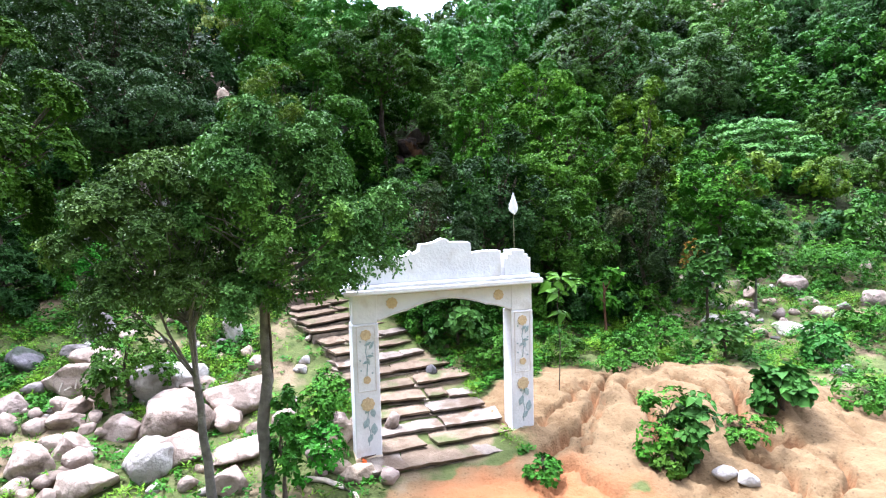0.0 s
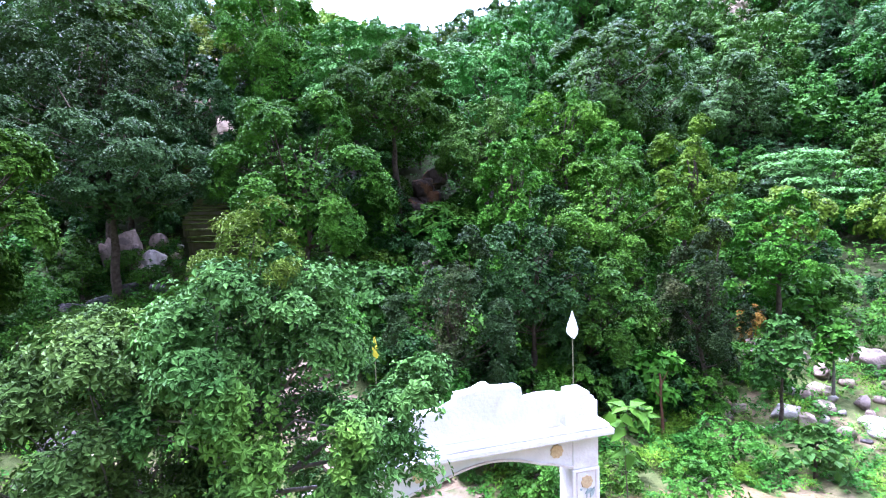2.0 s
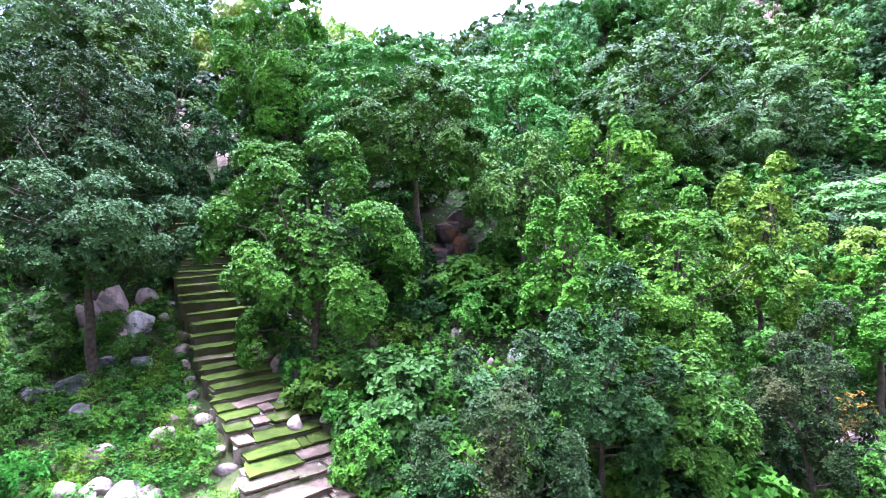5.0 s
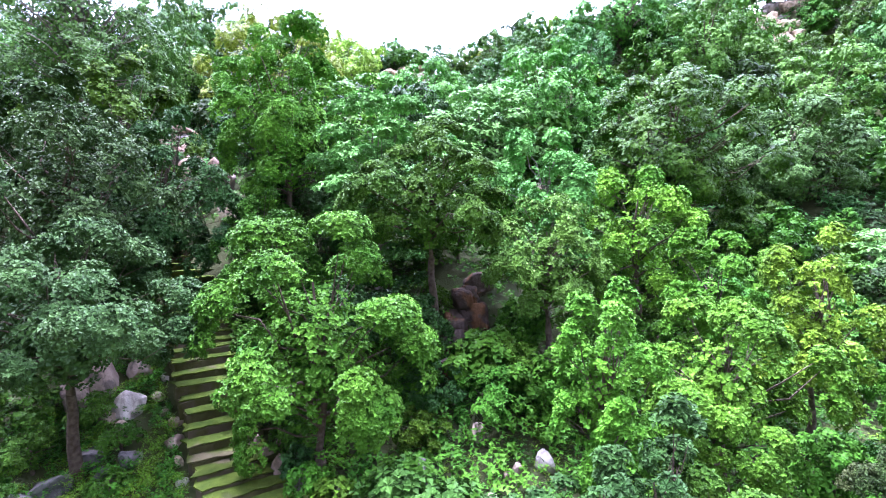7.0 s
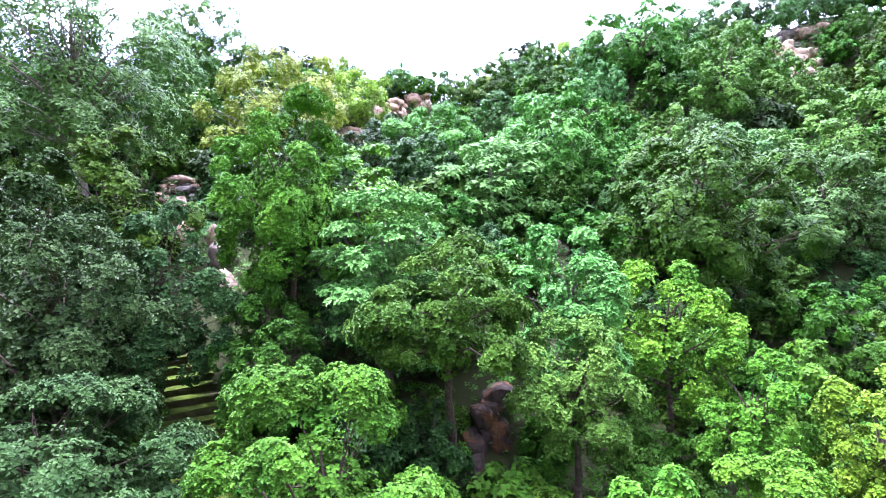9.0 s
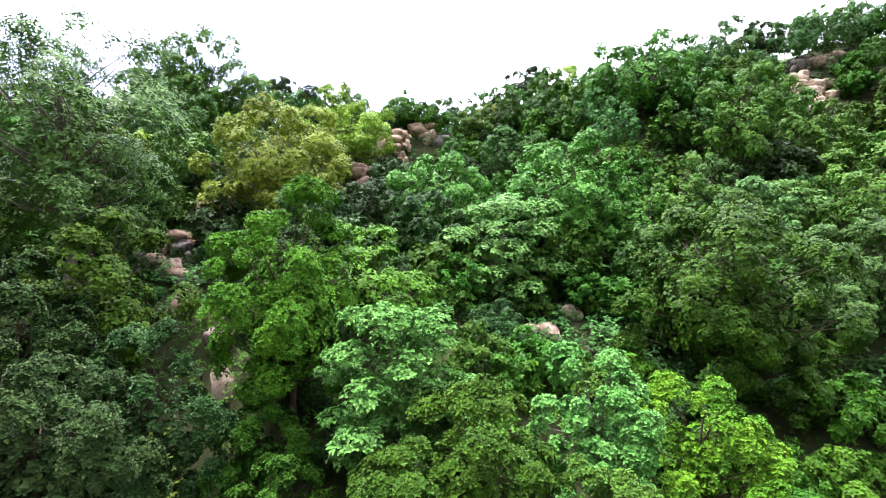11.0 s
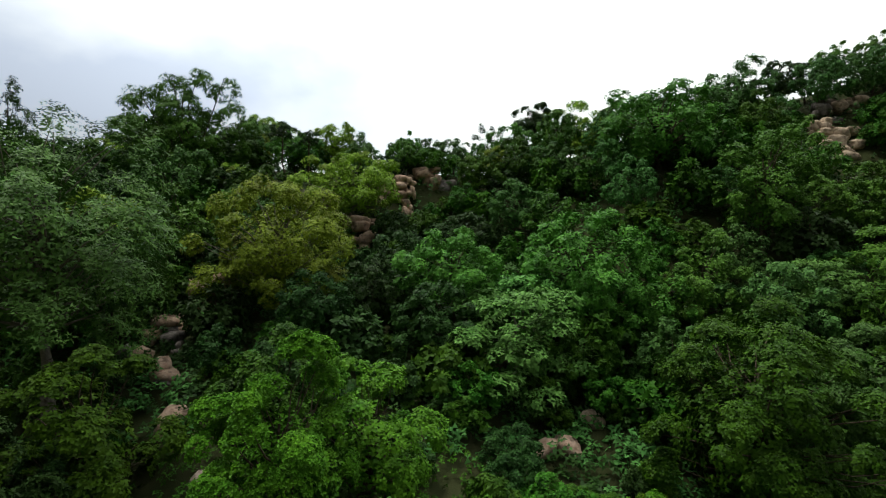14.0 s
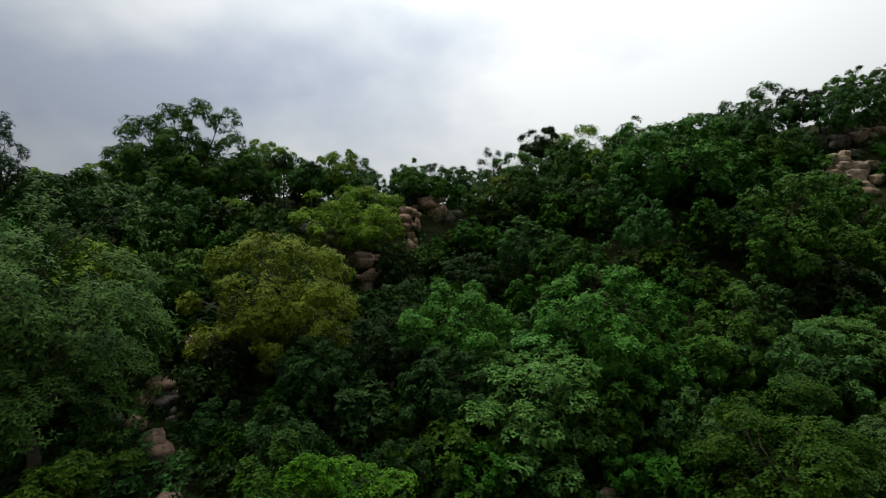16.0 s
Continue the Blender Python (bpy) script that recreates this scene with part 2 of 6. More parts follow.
def sand_mask(x, y):
    a = 1 - smooth(0.65, 1.1, np.hypot((x - 5.0) / 4.4, (y - 10.6) / 3.0) + 0.16 * fbm(x, y, 2.4, 4))
    b = 1 - smooth(0.65, 1.1, np.hypot((x - 8.0) / 4.2, (y - 7.6) / 1.9) + 0.16 * fbm(x, y, 2.0, 5))
    c = 1 - smooth(0.65, 1.1, np.hypot((x - 1.1) / 2.6, (y - 7.6) / 1.9) + 0.16 * fbm(x, y, 1.6, 6))
    return np.clip(np.maximum(np.maximum(a, b), c), 0, 1)


# washed-out channels in the sand bank: depth, width, bends
CHANNELS = [(0.34, 0.30, ((3.85, 12.5), (2.8, 10.4), (2.2, 9.85), (1.7, 9.5))), (0.40, 0.34, ((3.95, 11.5), (4.0, 10.4), (4.0, 9.4), (4.0, 8.7))),
            (0.42, 0.40, ((6.1, 11.4), (6.05, 10.8), (5.65, 9.9), (5.8, 9.55), (6.3, 9.4))), (0.26, 0.24, ((4.7, 11.5), (5.2, 11.3), (5.4, 10.4), (5.55, 9.85))),
            (0.22, 0.16, ((1.75, 9.2), (2.2, 9.0), (2.5, 8.55), (2.85, 8.3))), (0.26, 0.26, ((3.3, 12.0), (2.6, 11.05), (1.85, 10.55))),
            (0.24, 0.24, ((5.9, 12.5), (6.65, 12.3), (6.5, 10.85))), (0.24, 0.2, ((3.35, 11.1), (3.05, 10.35), (2.45, 9.5))), (0.3, 0.3, ((6.8, 9.0), (6.45, 8.3), (6.05, 7.9))),
            (0.34, 0.42, ((5.3, 9.1), (5.75, 8.65), (5.55, 7.9)))]


def channels(x, y):
    wx, wy = x + 0.13 * fbm(x, y, 0.9, 51) + 0.05 * fbm(x, y, 0.3, 52), y + 0.13 * fbm(x, y, 0.9, 53)
    cut = np.zeros_like(x)
    for deep, wide, line in CHANNELS:
        near = np.full_like(x, 99.0)
        for (ax, ay), (bx, by) in zip(line, line[1:]):
            dx, dy = bx - ax, by - ay
            t = np.clip(((wx - ax) * dx + (wy - ay) * dy) / (dx * dx + dy * dy), 0, 1)
            near = np.minimum(near, np.hypot(wx - ax - dx * t, wy - ay - dy * t))
        cut = np.maximum(cut, deep * (1.05 * (1 - smooth(0.02, wide * 0.36, near)) + 0.3 * (1 - smooth(0.0, wide * 1.7, near))))
    return cut


def height(x, y):
    x, y = np.atleast_1d(np.asarray(x, float)), np.atleast_1d(np.asarray(y, float))
    z = base_height(x, y)
    mound = np.exp(-(((x - 5.2) / 2.9) ** 2 + ((y - 11.0) / 1.8) ** 2)) * 0.62 + np.exp(-(((x - 8.6) / 2.7) ** 2 + ((y - 7.7) / 1.2) ** 2)) * 0.45
    bare = sand_mask(x, y)
    ang = np.arctan2(x - 6.2, 15.5 - y) + 0.07 * fbm(x, y, 2.6, 15)
    dist = np.hypot(x - 6.2, y - 15.5)
    wind = 1.1 * fbm(x, y, 1.9, 16) + 0.35 * fbm(x, y, 0.7, 19)
    gully = 1 - smooth(0.0, 0.22, np.abs(np.sin(11.0 * ang + wind)))
    rill = 1 - smooth(0.0, 0.35, np.abs(np.sin(31.0 * ang + 1.6 * wind)))
    cut = bare * smooth(1.2, 3.0, dist)
    z = z + mound - cut * (0.10 * gully * smooth(-0.45, 0.25, fbm(x, y, 2.2, 17)) + 0.065 * rill) - channels(x, y) * smooth(0.1, 0.4, bare) + bare * 0.05 * fbm(x, y, 1.5, 11) + (0.05 - 0.03 * bare) * smooth(1.4, 2.2, np.abs(x - 0.1 + 0.45 * (y - 9.25)) + 9 * (y > 14)) * fbm(x, y, 1.3, 14) + 0.05 * bare * fbm(x, y, 0.5, 13, 3) + 0.012 * bare * fbm(x, y, 0.25, 18, 2)
    z = z + 0.5 * smooth(16, 30, y) * fbm(x, y, 9, 12)
    return z


def ground_z(x, y):
    return float(height(x, y)[0])


def mesh_object(name, verts, quads, mat, parent=None, smooth_shade=False, label=""):
    """One mesh from arrays of corners and four-sided faces."""
    me = bpy.data.meshes.new(name)
    verts, quads = np.asarray(verts, np.float32), np.asarray(quads, np.int32)
    me.vertices.add(len(verts))
    me.vertices.foreach_set("co", verts.ravel())
    me.loops.add(quads.size)
    me.loops.foreach_set("vertex_index", quads.ravel())
    me.polygons.add(len(quads))
    me.polygons.foreach_set("loop_start", np.arange(0, quads.size, quads.shape[1], dtype=np.int32))
    me.polygons.foreach_set("use_smooth", np.full(len(quads), smooth_shade))
    me.update(calc_edges=True)
    me.materials.append(mat)
    ob = new(name, me)
    if parent:
        ob.parent = parent
    if label:
        ob["label"] = label
    return ob


def part(name, bm, mat, parent=None, label="", smooth_shade=False):
    """Links a bmesh as one mesh object under a thing."""
    me = bpy.data.meshes.new(name)
    if smooth_shade:
        for f in bm.faces:
            f.smooth = True
    bm.to_mesh(me)
    bm.free()
    me.materials.append(mat)
    ob = new(name, me)
    if parent:
        ob.parent = parent
    if label:
        ob["label"] = label
    return ob


def thing(name, m, label, category, group="", kind=""):
    ob = new(name)
    ob.matrix_world = m
    ob.empty_display_size = 0.2
    return tagged(ob, label, category, group, kind)


def grid_axis(stops):
    """Coordinates from (start, step) pairs up to the last stop."""
    out = []
    for (a, step), (b, _) in zip(stops, stops[1:]):
        out += list(np.linspace(a, b, max(1, round((b - a) / step)), endpoint=False))
    return np.array(out + [stops[-1][0]])




def ground_material():
    """Grass, fallen leaves darkened for tree shade, sand and red soil by the ground's own masks."""
    m = material("earth_and_grass", (0.045, 0.06, 0.018), (0.085, 0.095, 0.032), rough=0.95, scale=5, bump=0.5, bump_scale=20,
                 third=(0.15, 0.112, 0.068), third_scale=0.8, third_at=(0.52, 0.62))
    n, l = m.node_tree.nodes, m.node_tree.links
    bsdf = next(k for k in n if k.type == "BSDF_PRINCIPLED")
    grass = bsdf.inputs["Base Color"].links[0].from_socket
    att = n.new("ShaderNodeAttribute")
    att.attribute_name = "bare"
    co = n.new("ShaderNodeNewGeometry")
    fine = n.new("ShaderNodeTexNoise")
    fine.inputs["Scale"].default_value, fine.inputs["Detail"].default_value = 2.2, 9
    l.new(co.outputs["Position"], fine.inputs["Vector"])
    add = n.new("ShaderNodeMath")
    add.operation = "MULTIPLY_ADD"
    add.inputs[1].default_value, add.inputs[2].default_value = 0.7, -0.35
    l.new(fine.outputs["Fac"], add.inputs[0])
    both = n.new("ShaderNodeMath")
    both.operation = "ADD"
    l.new(att.outputs["Fac"], both.inputs[0])
    l.new(add.outputs["Value"], both.inputs[1])
    step = n.new("ShaderNodeMapRange")
    step.inputs["From Min"].default_value, step.inputs["From Max"].default_value = 0.42, 0.56
    l.new(both.outputs["Value"], step.inputs["Value"])
    sand = n.new("ShaderNodeValToRGB")
    sand.color_ramp.elements[0].position, sand.color_ramp.elements[0].color = 0.30, (0.09, 0.053, 0.024, 1)
    sand.color_ramp.elements[1].position, sand.color_ramp.elements[1].color = 0.52, (0.145, 0.097, 0.050, 1)
    rough = n.new("ShaderNodeTexNoise")
    rough.inputs["Scale"].default_value, rough.inputs["Detail"].default_value = 1.6, 12
    rough.inputs["Roughness"].default_value = 0.7
    l.new(co.outputs["Position"], rough.inputs["Vector"])
    l.new(rough.outputs["Fac"], sand.inputs["Fac"])
    fleck = n.new("ShaderNodeTexVoronoi")  # scattered clods and droppings
    fleck.inputs["Scale"].default_value = 10.0
    l.new(co.outputs["Position"], fleck.inputs["Vector"])
    spot = n.new("ShaderNodeMapRange")
    spot.inputs["From Min"].default_value, spot.inputs["From Max"].default_value = 0.12, 0.26
    spot.inputs["To Min"].default_value, spot.inputs["To Max"].default_value = 0.6, 1.0
    l.new(fleck.outputs["Distance"], spot.inputs["Value"])
    flecked = n.new("ShaderNodeMix")
    flecked.data_type, flecked.blend_type = "RGBA", "MULTIPLY"
    flecked.inputs["Factor"].default_value = 1.0
    l.new(sand.outputs["Color"], flecked.inputs["A"])
    l.new(spot.outputs["Result"], flecked.inputs["B"])
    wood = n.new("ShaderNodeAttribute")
    wood.attribute_name = "shaded_litter"
    shaded_litter = n.new("ShaderNodeMix")
    shaded_litter.data_type = "RGBA"
    # leaf litter, with the shade below the trees put into its colour
    shaded_litter.inputs["B"].default_value = (0.026, 0.032, 0.012, 1)
    l.new(wood.outputs["Fac"], shaded_litter.inputs["Factor"])
    l.new(grass, shaded_litter.inputs["A"])
    grass = shaded_litter.outputs["Result"]
    red = n.new("ShaderNodeAttribute")
    red.attribute_name = "red"
    tint = n.new("ShaderNodeMix")
    tint.data_type = "RGBA"
    tint.inputs["B"].default_value = (0.21, 0.088, 0.036, 1)
    l.new(red.outputs["Fac"], tint.inputs["Factor"])
    l.new(flecked.outputs["Result"], tint.inputs["A"])
    mix = n.new("ShaderNodeMix")
    mix.data_type = "RGBA"
    l.new(step.outputs["Result"], mix.inputs["Factor"])
    l.new(grass, mix.inputs["A"])
    l.new(tint.outputs["Result"], mix.inputs["B"])
    l.new(mix.outputs["Result"], bsdf.inputs["Base Color"])
    return m


def build_ground():
    gx = grid_axis([(-2500, 500), (-400, 60), (-90, 6), (-30, 1.5), (-14, 0.25), (0.5, 0.07), (12, 0.5), (14, 1.5), (30, 6), (90, 60), (400, 500), (2500, 1)])
    gy = grid_axis([(-2500, 500), (-400, 60), (-40, 4), (-4, 0.4), (4, 0.16), (6, 0.07), (13.5, 0.25), (17, 0.5), (32, 1.5), (130, 20), (400, 500), (2500, 1)])
    xx, yy = np.meshgrid(gx, gy)
    flat_x, flat_y = xx.ravel(), yy.ravel()
    z = np.concatenate([height(flat_x[i:i + 20000], flat_y[i:i + 20000]) for i in range(0, len(flat_x), 20000)])
    nx, ny = len(gx), len(gy)
    i = (np.arange(ny - 1)[:, None] * nx + np.arange(nx - 1)[None]).ravel()
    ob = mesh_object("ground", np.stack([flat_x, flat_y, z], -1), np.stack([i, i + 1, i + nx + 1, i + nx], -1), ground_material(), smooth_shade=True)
    bare = ob.data.attributes.new("bare", "FLOAT", "POINT")
    bare.data.foreach_set("value", sand_mask(flat_x, flat_y).astype(np.float32))
    shaded_litter = ob.data.attributes.new("shaded_litter", "FLOAT", "POINT")
    # wooded ground, where the floor colour is darkened to stand for tree shade
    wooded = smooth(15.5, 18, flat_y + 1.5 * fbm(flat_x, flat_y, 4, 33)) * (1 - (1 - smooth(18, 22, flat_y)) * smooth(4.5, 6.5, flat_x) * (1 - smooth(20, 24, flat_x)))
    shaded_litter.data.foreach_set("value", (0.95 * wooded).astype(np.float32))
    red = ob.data.attributes.new("red", "FLOAT", "POINT")
    red.data.foreach_set("value", (1 - smooth(0.6, 1.2, np.hypot((flat_x - 1.3) / 2.5, (flat_y - 7.4) / 1.9) + 0.2 * fbm(flat_x, flat_y, 1.2, 9)) + 0.55 * smooth(0.08, 0.3, np.concatenate([channels(flat_x[i:i + 20000], flat_y[i:i + 20000]) for i in range(0, len(flat_x), 20000)]))).clip(0, 1).astype(np.float32))
    return tagged(ob, "grassy hillside with bare eroded sandy soil", "ground", kind="structure")


build_ground()


# ---- trees ----
def tube(path, radii, sides=6):
    """Corners and faces of a tapered tube along a path."""
    path = [Vector(p) for p in path]
    verts, quads = [], []
    for i, p in enumerate(path):
        d = (path[min(i + 1, len(path) - 1)] - path[max(i - 1, 0)]).normalized()
        u = d.orthogonal().normalized()
        v = d.cross(u)
        for k in range(sides):
            a = 2 * math.pi * k / sides
            verts.append(p + (u * math.cos(a) + v * math.sin(a)) * radii[i])
    for i in range(len(path) - 1):
        for k in range(sides):
            a, b = i * sides + k, i * sides + (k + 1) % sides
            quads.append((a, b, b + sides, a + sides))
    return verts, quads


def bent(a, b, rng, sag=0.12, n=4):
    a, b = Vector(a), Vector(b)
    length = (b - a).length
    mid = [a.lerp(b, t) + Vector(rng.uniform(-sag, sag, 3)) * length * 0.5 * (1 if 0 < t < 1 else 0) for t in np.linspace(0, 1, n)]
    return mid


def sprig_mesh(centres, axes, k, length, width, rng, lift=0.3, simple=False):
    """Whorls of k pointed, slightly folded leaves round each centre."""
    n = len(centres)
    axes = axes / np.linalg.norm(axes, axis=1, keepdims=True)
    ref = np.where(np.abs(axes[:, 2:3]) > 0.9, np.array([[1.0, 0, 0]]), np.array([[0, 0, 1.0]]))
    u = np.cross(axes, ref)
    u /= np.linalg.norm(u, axis=1, keepdims=True)
    v = np.cross(axes, u)
    ang = (rng.uniform(0, 6.28, (n, 1)) + np.arange(k)[None] * 6.28 / k + rng.uniform(-0.4, 0.4, (n, k)))[..., None]
    el = (lift + rng.uniform(-0.42, 0.42, (n, k)))[..., None]
    d = (u[:, None] * np.cos(ang) + v[:, None] * np.sin(ang)) * np.cos(el) + axes[:, None] * np.sin(el)
    size = (length * rng.uniform(0.7, 1.25, (n, k)))[..., None]
    c = centres[:, None]
    side = np.cross(d, axes[:, None])
    side /= np.maximum(np.linalg.norm(side, axis=2, keepdims=True), 1e-6)
    base = c + d * size * 0.08
    tip = c + d * size - axes[:, None] * size * 0.18
    w = size * width
    fold = axes[:, None] * w * 0.35
    if simple == "oval":
        mid = c + d * size * 0.52
        verts = np.stack([base, mid + side * w * 1.05 + fold, tip, mid - side * w * 1.05 + fold], axis=2).reshape(-1, 3)
        return verts, np.arange(len(verts)).reshape(-1, 4)
    if simple:
        near = c + d * size * 0.3
        verts = np.stack([near + side * w * 1.15 + fold, tip, near - side * w * 1.15 - fold * 0.4], axis=2).reshape(-1, 3)
        return verts, np.arange(len(verts)).reshape(-1, 3)
    p1, p2 = c + d * size * 0.30, c + d * size * 0.66
    verts = np.stack([base, p1 + side * w * 0.92 + fold * 0.6, p2 + side * w * 0.8 + fold * 0.5, tip, p2 - side * w * 0.8 + fold * 0.5, p1 - side * w * 0.92 + fold * 0.6], axis=2).reshape(-1, 3)
    return verts, np.arange(len(verts)).reshape(-1, 6)


SPECIES = {
    # leaves, bark, leaf length, width, leaves a whorl, whorls per square metre, clumps, tiers
    "dark": (LEAF_DARK, BARK, 0.135, 0.25, 5, 58, 90, ""),
    "mid": (LEAF_MID, BARK, 0.135, 0.27, 5, 58, 90, ""),
    "deep": (LEAF_DEEP, BARK, 0.135, 0.27, 5, 58, 90, ""),
    "bright": (LEAF_BRIGHT, BARK, 0.115, 0.30, 5, 82, 84, ""),
    "vivid": (LEAF_VIVID, BARK, 0.115, 0.30, 5, 82, 84, ""),
    # the next two have haze painted into their leaves, for the upper slope
    "sage": (LEAF_HAZY_SAGE, BARK, 0.13, 0.26, 5, 60, 90, ""),
    "soft": (LEAF_HAZY_SOFT, BARK, 0.135, 0.27, 5, 58, 90, ""),
    "star": (LEAF_STAR, BARK_PALE, 0.20, 0.25, 6, 34, 72, "tier"),
    "grey": (LEAF_GREY, BARK_PALE, 0.088, 0.21, 5, 150, 110, "loose"),
    "yellow": (LEAF_YELLOW, BARK, 0.145, 0.27, 5, 48, 70, ""),
    "olive": (LEAF_OLIVE, BARK_PALE, 0.15, 0.24, 5, 42, 80, ""),
    "dull": (LEAF_DULL, BARK, 0.09, 0.24, 5, 100, 60, ""),
    "dusky": (LEAF_DUSKY, BARK, 0.13, 0.26, 5, 60, 90, ""),
    "lime": (LEAF_LIME, BARK, 0.135, 0.27, 5, 58, 90, ""),
    "pale": (LEAF_STAR, BARK_PALE, 0.16, 0.28, 5, 50, 84, ""),
    "shoot": (LEAF_SHOOT, BARK, 0.06, 0.15, 6, 130, 40, ""),
    "feather": (LEAF_SILVER, BARK_PALE, 0.30, 0.13, 6, 16, 90, "spray"),
}
LABELS = {
    "dark": "tree with a dense crown of dark green leaves",
    "mid": "tree with a rounded crown of mid-green leaves",
    "deep": "broad tree with a dense crown of deep green leaves",
    "dusky": "tall tree with a dense crown of dusky greyish green leaves",
    "lime": "tree with a rounded crown of yellowish lime-green leaves",
    "pale": "tree with a tall crown of large pale green leaves",
    "soft": "tree with a broad crown of soft light green leaves",
    "sage": "tree with a dense crown of greyish sage-green leaves",
    "bright": "tree with a leafy crown of fresh bright green",
    "vivid": "tree with a leafy crown of vivid light green",
    "star": "tree with pale green whorled leaves in level tiers",
    "grey": "young tree with fine grey-green leaves",
    "yellow": "tree with yellowish green leaves on upright shoots",
    "olive": "spreading tree with thin olive and brownish leaves",
    "dull": "thin shrubby tree with dull brownish green leaves",
    "feather": "tree with drooping sprays of feathery grey-green leaves",
}


def crown_points(rng, rx, rz, clumps, form, count, deep=1.6, under=-0.2):
    """Centres and outward axes of the whorls: boughs over an uneven crown, clumps over each bough, whorls over each clump."""
    spots = []
    scale = np.array([rx, rx, rz])
    if form == "tier":
        for i in range(clumps):
            h = 1 - deep * (i + 0.5) / clumps
            a = i * 2.39996 + rng.uniform(-0.5, 0.5)
            level = round(h * 3.5) / 3.5
            width = (0.30 + 0.70 * math.sqrt(max(0.0, 1 - max(level, 0) ** 1.7))) * (1.0 if level > -0.4 else 0.75) * (1 + 0.16 * math.sin(2 * a + 9 * level))
            far = math.sqrt(rng.uniform(0.08, 0.95)) * width
            spots.append((np.array([math.cos(a) * far * rx, math.sin(a) * far * rx, (level * 0.86 - 0.10 * far * far + rng.uniform(-0.05, 0.05)) * rz]),
                          np.array([0.25 * rx, 0.25 * rx, 0.085 * rz]) * rng.uniform(0.8, 1.25), np.array([0.0, 0.0, 1.0])))
    else:
        boughs = max(5, round(clumps / 6.5))
        wide = (0.66 if clumps > 30 else 0.9) * math.sqrt(2 * deep / boughs)
        for i in range(boughs):
            h = 1 - deep * (i + 0.4) / boughs
            a = i * 2.39996 + rng.uniform(-0.45, 0.45)
            r = math.sqrt(max(0.0, 1 - h * h))
            out = np.array([math.cos(a) * r, math.sin(a) * r, h])
            far = (rng.uniform(0.56, 0.86) if clumps > 30 else rng.uniform(0.36, 0.6)) * (1 + 0.10 * math.sin(3 * a + clumps)) * (1 + 0.25 * min(h, 0))
            size = wide * rng.uniform(0.75, 1.2)
            lean = out + np.array([0, 0, 0.55])
            lean /= np.linalg.norm(lean)
            for k in range(7):
                d = lean + (rng.normal(size=3) * 0.62 if k else 0)
                d = d / np.linalg.norm(d)
                c = (out * far + d * size * rng.uniform(0.6, 0.95)) * scale
                spread = size * rng.uniform(0.34, 0.56)
                spots.append((c, np.array([spread * rx, spread * rx, spread * (0.42 * rx + 0.36 * rz)]), d * 0.8 + np.array([0, 0, 0.5])))
    weight = np.array([q[1][0] * q[1][0] for q in spots])
    share = np.maximum(2, (count * weight / weight.sum())).astype(int)
    pts, axes = [], []
    for (c, size, lean), n in zip(spots, share):
        d = rng.normal(size=(n, 3))
        d /= np.linalg.norm(d, axis=1, keepdims=True)
        low = d @ lean < (-0.6 if form == "loose" else under)
        d[low] *= -1
        pts.append(c + d * size * (rng.uniform(0.15, 1.5, (n, 1)) if form == "loose" else rng.uniform(0.8, 1.06, (n, 1))))
        axes.append(d * 0.85 + lean * 0.35 + np.array([0, 0, 0.8 if form == "tier" else 0.35]))
        if form == "spray":  # hanging sprays: the whorls slide out and down from the clump
            fall = rng.uniform(0, 1, (n, 1)) ** 1.2
            flat = np.array([lean[0], lean[1], 0.0])
            flat /= max(np.linalg.norm(flat), 0.2)
            pts[-1] = pts[-1] + flat * fall * 0.24 * rx - np.array([0, 0, 1.0]) * fall ** 2 * 0.20 * rz
            axes[-1] = axes[-1] * np.array([0.5, 0.5, 1.0]) + flat * 0.4
    return np.concatenate(pts), np.concatenate(axes), [q[:2] for q in spots]


